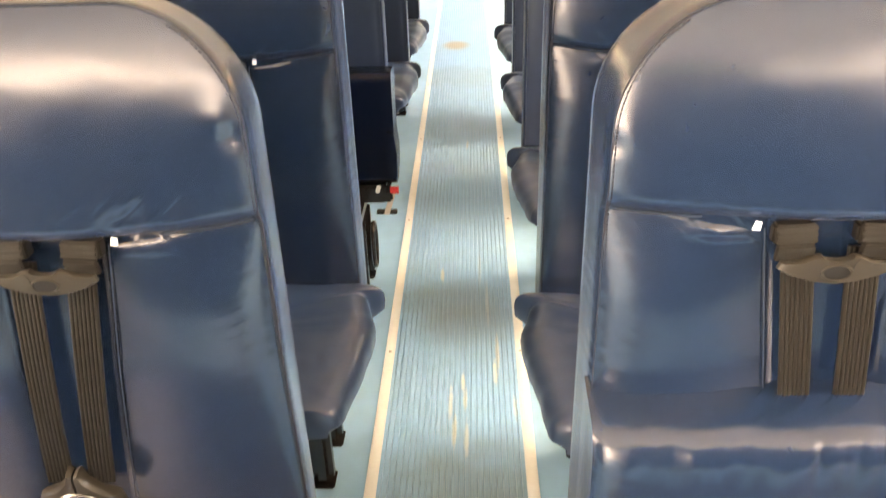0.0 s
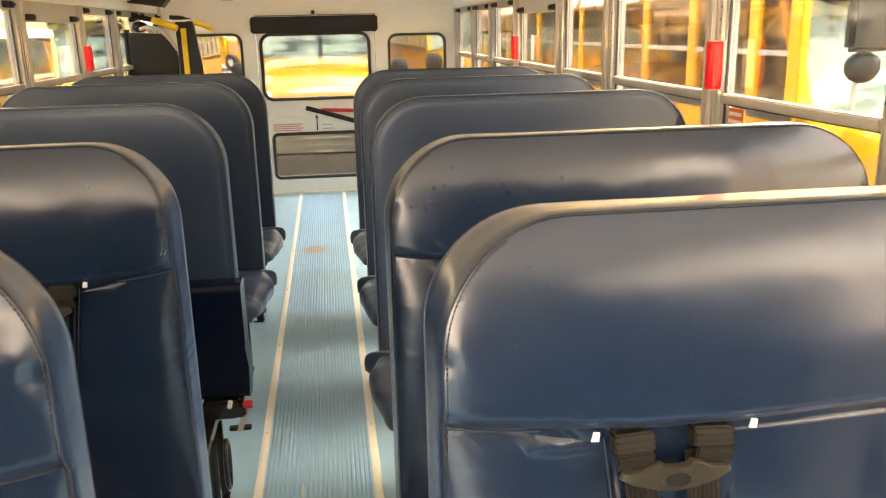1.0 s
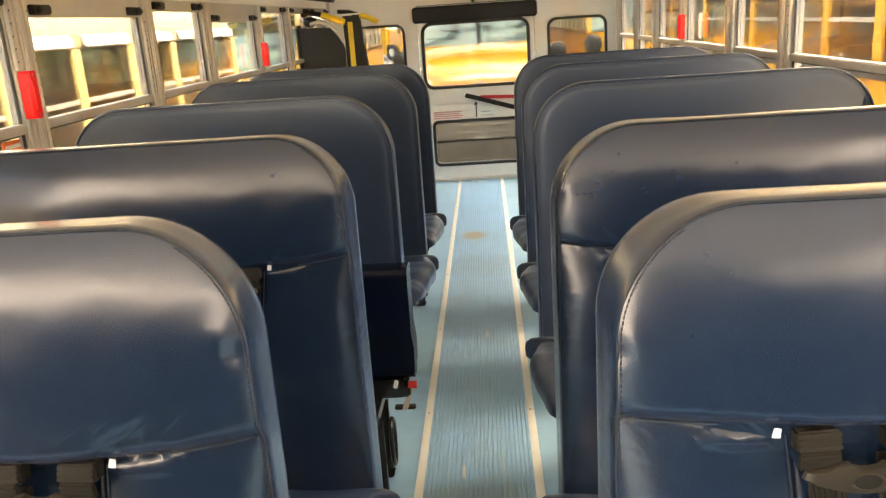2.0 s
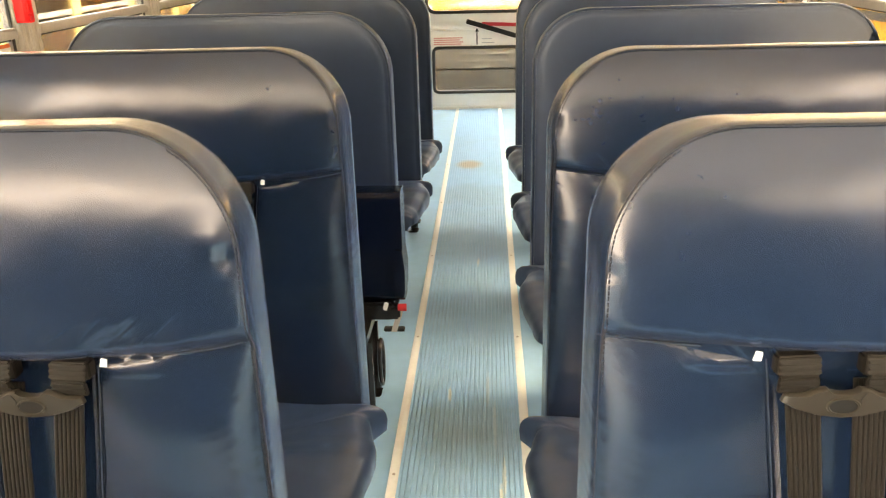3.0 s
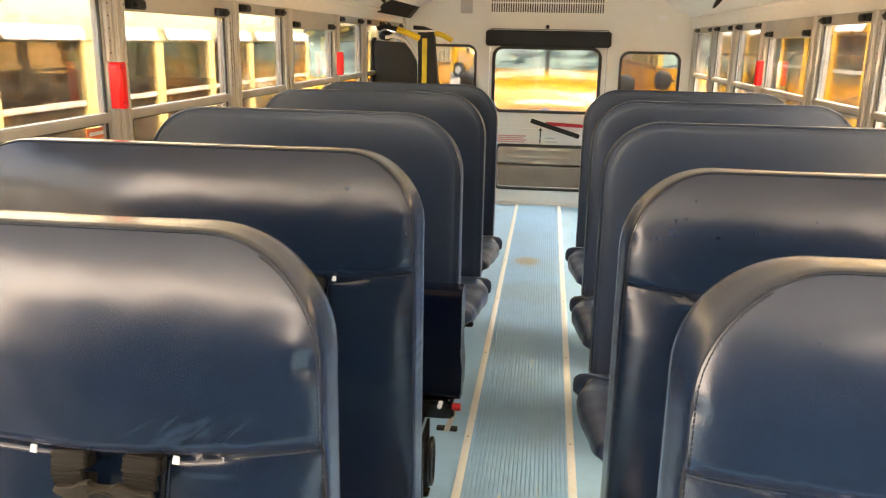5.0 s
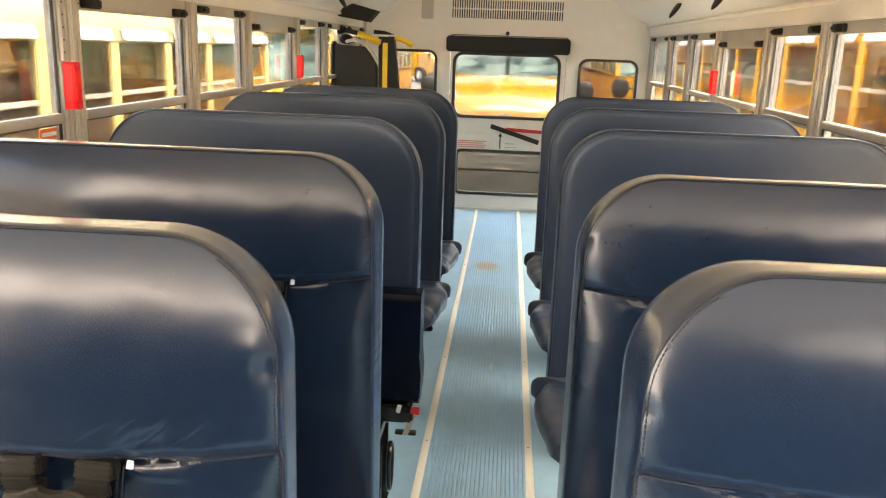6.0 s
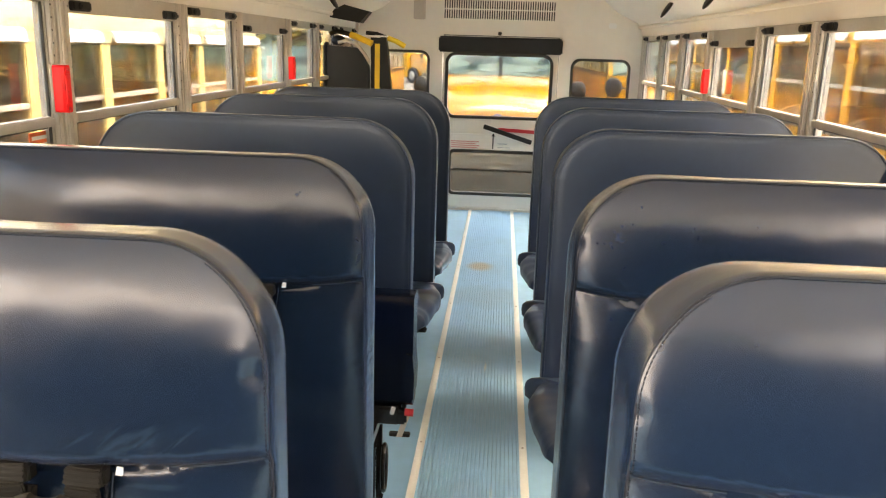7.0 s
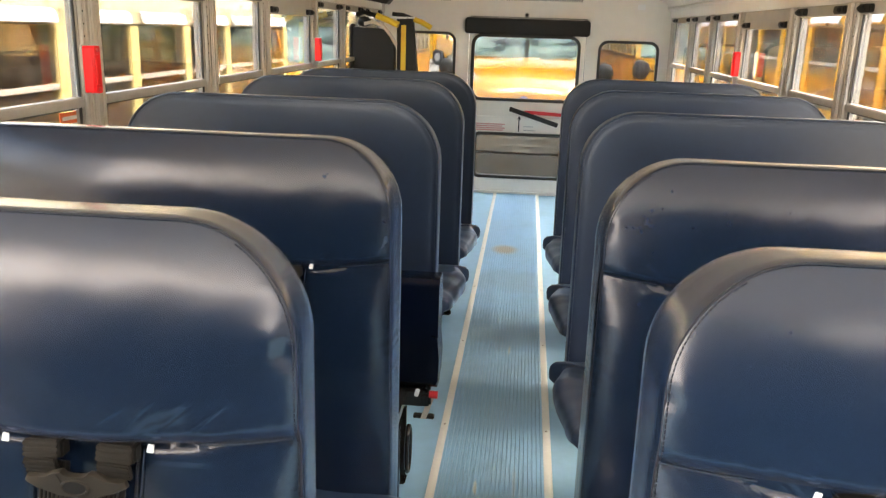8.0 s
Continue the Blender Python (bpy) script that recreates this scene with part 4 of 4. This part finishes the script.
        part("belt_loop", tube(loop, 0.007, 8), BLACK_GLOSS, seat, "black plastic loop")
    return seat


PAD_FIRST = ((0.9, -0.04), (0.985, 0.0), (1.015, 0.08), (1.06, 0.16), (1.095, 0.28), (1.14, 0.42))
PAD_SECOND = ((0.9, -0.1), (0.975, 0.0), (1.02, 0.1), (1.06, 0.22), (1.085, 0.36), (1.13, 0.6))
ROWS = {
    "left": (
        (1.14, Shape("harness", 0.884, 0.175, 1.129, 0.131, 0.137, -0.005, 0.004, 0.006, PAD_FIRST)),
        (1.80, Shape("harness", 0.892, 0.177, 1.124, 0.132, 0.138, 0.008, 0.0, 0.005, PAD_SECOND)),
        (2.55, Shape("plain", 0.88, 0.18, 1.128, 0.165, 0.165, 0.003, 0.0, 0.003, ())),
        (3.47, Shape("plain", 0.88, 0.188, 1.128, 0.165, 0.165, 0.003, 0.0, 0.003, ())),
        (4.18, Shape("plain", 0.88, 0.186, 1.124, 0.165, 0.165, 0.003, 0.0, 0.003, ())),
    ),
    "right": (
        (1.10, Shape("harness", 0.914, 0.174, 1.131, 0.128, 0.118, 0.008, 0.0, 0.006, PAD_FIRST)),
        (1.76, Shape("harness", 0.902, 0.179, 1.117, 0.142, 0.15, 0.007, 0.0, 0.005, PAD_SECOND)),
        (2.56, Shape("plain", 0.88, 0.195, 1.122, 0.15, 0.15, 0.003, 0.0, 0.003, ())),
        (3.30, Shape("plain", 0.88, 0.2, 1.127, 0.155, 0.155, 0.003, 0.0, 0.003, ())),
        (4.03, Shape("plain", 0.88, 0.2, 1.125, 0.155, 0.155, 0.003, 0.0, 0.003, ())),
    ),
}
seed = 1
for side, rows in ROWS.items():
    for k, (y, shape) in enumerate(rows):
        seed += 1
        bus_seat(side, y, seed, shape, folded=(side == "left" and k == 2), pad=(side == "right" and k == 0))

# an unseen row beside the camera, set to block front light and darken reflections
for side in ROWS:
    seed += 1
    bus_seat(side, 0.25, seed, ROWS[side][2][1])

# ---- wheelchair lift folded up at the rear, and the loudspeaker above it ----
lift = thing("wheelchair_lift", -0.9, 5.95, 0, "folded wheelchair lift with dark padding and yellow handrails", "wheelchair lift")
outline = [(-0.24, 0.0), (0.02, 0.0), (0.045, 0.9), (0.045, 1.16), (0.03, 1.22), (-0.01, 1.285), (-0.03, 1.3), (-0.235, 1.31), (-0.245, 1.29)]
part("padded_panel", loft([[(x * k, yy, z) for x, z in outline] for yy, k in ((-0.05, 0.97), (-0.04, 1.0), (0.03, 1.0), (0.04, 0.97))]), GREY_DARK, lift, "dark grey padded panel")
part("side_channel", box(-0.262, -0.243, -0.06, 0.05, 0.0, 1.33, 0.004), BLACK, lift)
bm = loft([[(x0 + 0.0, -0.03, z), (x1, -0.03, z), (x1, 0.04, z), (x0, 0.04, z)] for x0, x1, z in ((0.06, 0.22, 0.0), (0.058, 0.2, 1.0), (0.055, 0.165, 1.33), (0.055, 0.16, 1.37))])
part("upright", bm, BLACK, lift, "black steel lift upright", smooth=False)
part("yellow_stripe", box(0.085, 0.118, -0.034, -0.031, 0.3, 1.33), YELLOW_PAD, lift, smooth=False)
part("handrail_sleeve", tube([(-0.08, -0.04, 1.385), (-0.02, -0.05, 1.365), (0.07, -0.06, 1.33)], 0.021, 12), YELLOW_PAD, lift, "yellow foam handrail sleeve")
part("handrail_sleeve", tube([(0.16, 0.02, 1.37), (0.22, 0.03, 1.35), (0.28, 0.03, 1.318)], 0.018, 12), YELLOW_PAD, lift, "yellow foam handrail sleeve")
part("lift_arm", tube([(-0.22, 0.0, 1.39), (-0.17, -0.03, 1.405), (-0.08, -0.04, 1.385)], 0.016, 10), BLACK, lift)
part("lift_arm", tube([(0.02, 0.0, 1.4), (0.09, 0.0, 1.395), (0.16, 0.02, 1.37)], 0.014, 10), BLACK, lift)
bm = bmesh.new()
bmesh.ops.create_icosphere(bm, subdivisions=2, radius=0.05, matrix=Matrix.LocRotScale((-0.17, 0.0, 1.345), None, (1.0, 0.7, 0.7)))
part("pump_motor", bm, BLACK, lift)
part("cross_plate", box(0.0, 0.17, -0.02, 0.03, 1.374, 1.384, 0.002), CREAM, lift)
part("hose", tube([(-0.16, -0.05, 1.33), (-0.1, -0.06, 1.345), (-0.03, -0.06, 1.32), (0.02, -0.05, 1.26), (0.055, -0.045, 1.2)], 0.012, 10), POST, lift)

speaker = thing("loudspeaker", -0.98, 5.93, 1.5, "dark grey wedge loudspeaker hung below the ceiling", "loudspeaker")
bm = loft([[(-0.135, yy, -0.008 + d), (0.07, yy, -0.04 + d), (0.13, yy, 0.035 - d), (-0.075, yy, 0.085 - d)] for yy, d in ((-0.055, 0.004), (-0.05, 0), (0.07, 0), (0.075, 0.004))])
part("case", bm, GREY_DARK, speaker)
part("bracket", box(0.03, 0.05, 0, 0.02, -0.09, -0.03, 0.003), POST, speaker)
for s in (1, -1):
    for y in (3.2, 4.2, 5.2):
        bm = bmesh.new()
        bmesh.ops.create_uvsphere(bm, u_segments=20, v_segments=10, radius=1, matrix=Matrix.LocRotScale((s * 0.955, y, WTOP + 0.125), Euler((0, radians(-s * 58), 0)), (0.062, 0.062, 0.012)))
        tagged(part("ceiling_light", bm, BLACK), "small dark round marker fixture on the coved ceiling", "light", "ceiling fixtures")


# ---- outside: the parked school buses and the ground ----
GROUND = -0.95
ground = part("ground", box(-400, 400, -400, 400, GROUND - 0.3, GROUND), ASPHALT, smooth=False)
tagged(ground, "worn grey asphalt bus yard", "ground", kind="structure")


def school_bus(x0, x1, y_front, y_rear, zw, first, label, roof_mat, f=1.0):
    """A parked school bus lying along y, with its hood before y_front. first: a pillar's place along y; zw: window tops; f: size of the hood."""
    d = 1 if y_rear > y_front else -1
    bus = thing("school_bus", (x0 + x1) / 2, y_front, GROUND, label, "school bus", "parked school buses")
    w, zt, length, g = (x1 - x0) / 2, zw - GROUND, abs(y_rear - y_front), 0
    bay, zsill, zmid = 0.745, zt - 0.56, zt - 0.29
    pillars = [k for k in np.arange((first - y_front) * d % bay, length, bay) if 0.15 < k < length - 0.1]
    ends = [0.04] + pillars + [length - 0.04]
    for s in (-1, 1):
        part("side_panel", box(s * w, s * (w - 0.04), 0, d * length, 0.35, zsill, 0.004), BUS_YELLOW, bus)
        bm = bmesh.new()
        for z in (0.75, 1.05, zsill - 0.06):
            box(s * w, s * (w + 0.014), 0, d * length, z, z + 0.045, 0.005, bm=bm)
        part("rub_rail", bm, RUBBER, bus, "black rub rails")
        part("cornice", box(s * w, s * (w - 0.05), 0, d * length, zt, zt + 0.07, 0.008), roof_mat, bus)
        for k in ends:
            part("pillar", box(s * (w - 0.002), s * (w - 0.045), d * (k - 0.055), d * (k + 0.055), zsill, zt, 0.006), BUS_LIT if roof_mat is BUS_ROOF else BUS_YELLOW, bus)
        for a, b in zip(ends, ends[1:]):
            part("awning", loft([[(s * (w + x), d * yy, zt + z) for x, z in ((-0.001, 0.075), (0.018, 0.062), (0.03, 0.022), (0.03, 0.012), (0.02, 0.014), (-0.001, 0.06))] for yy in (a + 0.075, a + 0.09, b - 0.09, b - 0.075)]), WHITE, bus, "white drip moulding over the window")
            win = part("window", box(s * (w - 0.006), s * (w - 0.034), d * (a + 0.046), d * (b - 0.046), zmid - 0.014, zmid + 0.014, 0.003), ALU, bus)
            for z0, z1 in ((zsill, zmid - 0.012), (zmid + 0.012, zt)):
                p = part("pane", box(s * (w - 0.018), s * (w - 0.022), d * (a + 0.045), d * (b - 0.045), z0, z1), PANE_TINT, win, smooth=False)
                p.visible_shadow = False
    ring = [(w + 0.0, zt + 0.07), (w - 0.005, zt + 0.2), (w - 0.06, zt + 0.33), (w - 0.2, zt + 0.45), (w - 0.5, zt + 0.55), (0, zt + 0.6)]
    ring = ring + [(-x, z) for x, z in ring[-2::-1]]
    part("roof", loft([[(x * k, d * yy, zt + 0.07 + (z - zt - 0.07) * k) for x, z in ring] for yy, k in ((-0.02, 0.9), (0.02, 0.97), (0.15, 1), (length - 0.15, 1), (length, 0.93))]), roof_mat, bus)
    part("floor", box(-w + 0.05, w - 0.05, 0, d * length, 0.8, 0.85), BUS_AMBER, bus, smooth=False)
    for k in np.arange(1.2, length - 0.4, 0.745):
        for s in (-1, 1):
            part("seat_back", box(s * 0.2, s * (w - 0.08), d * k, d * (k + 0.09), 0.85, zsill + 0.28, 0.03), BUS_AMBER, bus)
    # end walls, windshield, hood
    part("rear_wall", box(-w, w, d * (length - 0.04), d * length, 0.35, zt + 0.3, 0.02), BUS_YELLOW, bus)
    for s in (-1, 0, 1):
        x = s * (w - 0.05)
        part("front_post", loft([[(x + e * 0.03, d * (yy + f), zz) for e, f in ((-1, -0.02), (1, -0.02), (1, 0.03), (-1, 0.03))] for yy, zz in ((-0.04, zsill - 0.03), (0.3, zt + 0.18))]), BUS_YELLOW if s else BLACK, bus)
    part("cowl", box(-w, w, 0, d * 0.06, 0.5, zsill - 0.02, 0.02), BUS_YELLOW, bus)
    zs, zu = zsill - 0.03, zt + 0.16
    p = part("windshield", loft([[(x, d * yy, zz) for yy, zz in ((-0.03, zs), (0.3, zu), (0.306, zu), (-0.024, zs))] for x in (-w + 0.06, w - 0.06)]), PANE_GREEN, bus, smooth=False)
    p.visible_shadow = False
    for e in (-0.45, 0.45):
        part("wiper", tube([(e * 1.7, d * -0.07, zsill - 0.01), (e * 1.05, d * -0.05, zsill + 0.045), (e * 0.35, d * -0.045, zsill + 0.04)], 0.006, 6), BLACK, bus)
    zh, hood_wide = zsill - 0.05, 1 + 0.4 * (f - 1)
    rings = []
    for yy, hw, drop in ((0.0, 0.98, 0.0), (0.3, 0.95, 0.025), (0.6, 0.91, 0.07), (0.9, 0.86, 0.135), (1.05, 0.83, 0.18), (1.13, 0.81, 0.22), (1.19, 0.79, 0.27), (1.235, 0.77, 0.335), (1.26, 0.75, 0.42), (1.265, 0.74, 0.5)):
        y, hw, z = -d * f * yy, hw * hood_wide, zh - f * drop
        rings.append([(hw, y, 0.45), (hw, y, max(0.5, z - 0.16 * f)), (hw - 0.06 * f, y, max(0.52, z - 0.05 * f)), (hw - 0.2 * f, y, z), (0, y, z + 0.025 * f), (-hw + 0.2 * f, y, z), (-hw + 0.06 * f, y, max(0.52, z - 0.05 * f)), (-hw, y, max(0.5, z - 0.16 * f)), (-hw, y, 0.45)])
    part("hood", loft(rings[:5], caps=False), HOOD, bus)
    nose = part("hood_nose", loft(rings[4:], caps=False), HOOD, bus, "glossy yellow front of the hood")
    part("badge", loft([[(0.035 * f * k * math.cos(a), d * f * (-1.25 - e), zh - 0.35 * f + 0.016 * f * k * math.sin(a)) for a in np.linspace(0, 2 * math.pi, 18, endpoint=False)] for e, k in ((-0.02, 1.0), (0.004, 1.0), (0.008, 0.8))]), BADGE_BLUE, nose, "small blue oval badge")
    part("grille", box(-0.7 * hood_wide, 0.7 * hood_wide, d * f * -1.275, d * f * -1.2, min(0.5, zh - f * 0.92), zh - 0.5 * f, 0.02), GRILLE, bus, "grey moulded grille")
    for x in (-0.16 * f, 0.16 * f):
        part("grille_vent", ring_plate(rounded(x - 0.12 * f, x + 0.12 * f, zh - 0.845 * f, zh - 0.755 * f, 0.01, 2), rounded(x - 0.108 * f, x + 0.108 * f, zh - 0.832 * f, zh - 0.768 * f, 0.008, 2), d * f * -1.285, d * f * -1.27), VENT_GREY, bus)
    part("plate_holder", box(-0.09 * f, 0.09 * f, d * f * -1.29, d * f * -1.276, zh - 0.908 * f, zh - 0.886 * f, 0.003), VENT_GREY, bus)
    for s in (-1, 1):
        if roof_mat is BUS_YELLOW:
            xm, ym = s * (w - 0.06), d * -0.36
            stand = part("mirror_stand", tube([(xm, ym, zsill - 0.02), (xm, ym - d * 0.01, zt - 0.1), (s * (w - 0.1), d * 0.02, zt + 0.1)], 0.012, 8), ALU, bus, "bright metal mirror pole")
            part("flat_mirror", box(xm - 0.1, xm + 0.1, ym - d * 0.03, ym - d * 0.09, zt - 0.27, zt - 0.02, 0.02, 3), GREY_DARK, stand, "dark grey mirror housing")
            bm = bmesh.new()
            bmesh.ops.create_uvsphere(bm, u_segments=16, v_segments=10, radius=0.075, matrix=Matrix.Translation((xm, ym - d * 0.04, zt - 0.335)) @ Matrix.Diagonal((1.1, 0.5, 0.9, 1)))
            part("convex_mirror", bm, GREY_DARK, stand, "round dark convex mirror")
        part("headlight", box(s * 0.5 * f, s * 0.72 * hood_wide, d * f * -1.26, d * f * -1.18, zh - 0.42 * f, zh - 0.28 * f, 0.03), WHITE, bus, "clear white headlight")
        bm = bmesh.new()
        xm = s * (w + (0.03 if f > 1 else -0.27))
        bmesh.ops.create_uvsphere(bm, u_segments=20, v_segments=12, radius=0.15, matrix=Matrix.Translation((xm, d * f * -1.02, zh - 0.125)) @ Matrix.Diagonal((0.9, 0.5, 1.0, 1)))
        mirror = part("mirror", bm, GREY_DARK, bus, "dark oval crossview mirror")
        part("mirror_arm", tube([(xm, d * f * -1.0, zh - 0.1), (xm - s * 0.13, d * f * -0.95, zh - 0.12), (s * (w - 0.35), d * f * -0.8, zh - 0.2)], 0.014, 8), BLACK, mirror)
        for yy in (-0.35, length * 0.72):
            wheel = part("wheel", loft([[(s * xx, d * yy + r * math.cos(a), 0.48 + r * math.sin(a)) for a in np.linspace(0, 2 * math.pi, 28, endpoint=False)] for xx, r in ((w - 0.28, 0.42), (w - 0.26, 0.475), (w - 0.08, 0.48), (w - 0.04, 0.44), (w - 0.06, 0.28), (w - 0.1, 0.25))]), RUBBER, bus, "black tyre")
            part("rim", loft([[(s * xx, d * yy + r * math.cos(a), 0.48 + r * math.sin(a)) for a in np.linspace(0, 2 * math.pi, 20, endpoint=False)] for xx, r in ((w - 0.09, 0.25), (w - 0.12, 0.2), (w - 0.11, 0.1), (w - 0.07, 0.07))]), STEEL, wheel, "grey steel rim")
    part("bumper", box(-w + 0.05, w - 0.05, d * (-1.265 * f - 0.115), d * (-1.265 * f - 0.015), min(0.42, zh - 1.2 * f), min(0.66, zh - 0.93 * f), 0.03), BUMPER, bus, "dusty dark grey front bumper")
    return bus


school_bus(-4.6, -2.2, 7.95, 0.95, 1.28, 3.46, "yellow school bus with a cream roof parked alongside", BUS_ROOF)
school_bus(2.3, 4.7, 4.05, 12.6, 1.43, 5.97, "yellow school bus parked alongside, hood forward", BUS_YELLOW)
school_bus(-1.2, 1.2, 15.0, 24.0, 1.45, 16.0, "yellow school bus parked nose to the rear door", BUS_ROOF, 1.5)
school_bus(-4.7, -2.3, 11.2, 20.0, 1.41, 13.0, "yellow school bus in the row behind", BUS_ROOF)
school_bus(1.74, 4.14, 14.0, 24.0, 1.54, 16.0, "yellow school bus further along the yard", BUS_ROOF, 1.02)
far_bus = school_bus(-1.2, 1.2, 0.0, 9.0, 1.5, 1.0, "yellow school bus parked askew across the yard", BUS_YELLOW)
far_bus.matrix_world = pose(-5.3, 54, GROUND, 0, 0, 50)
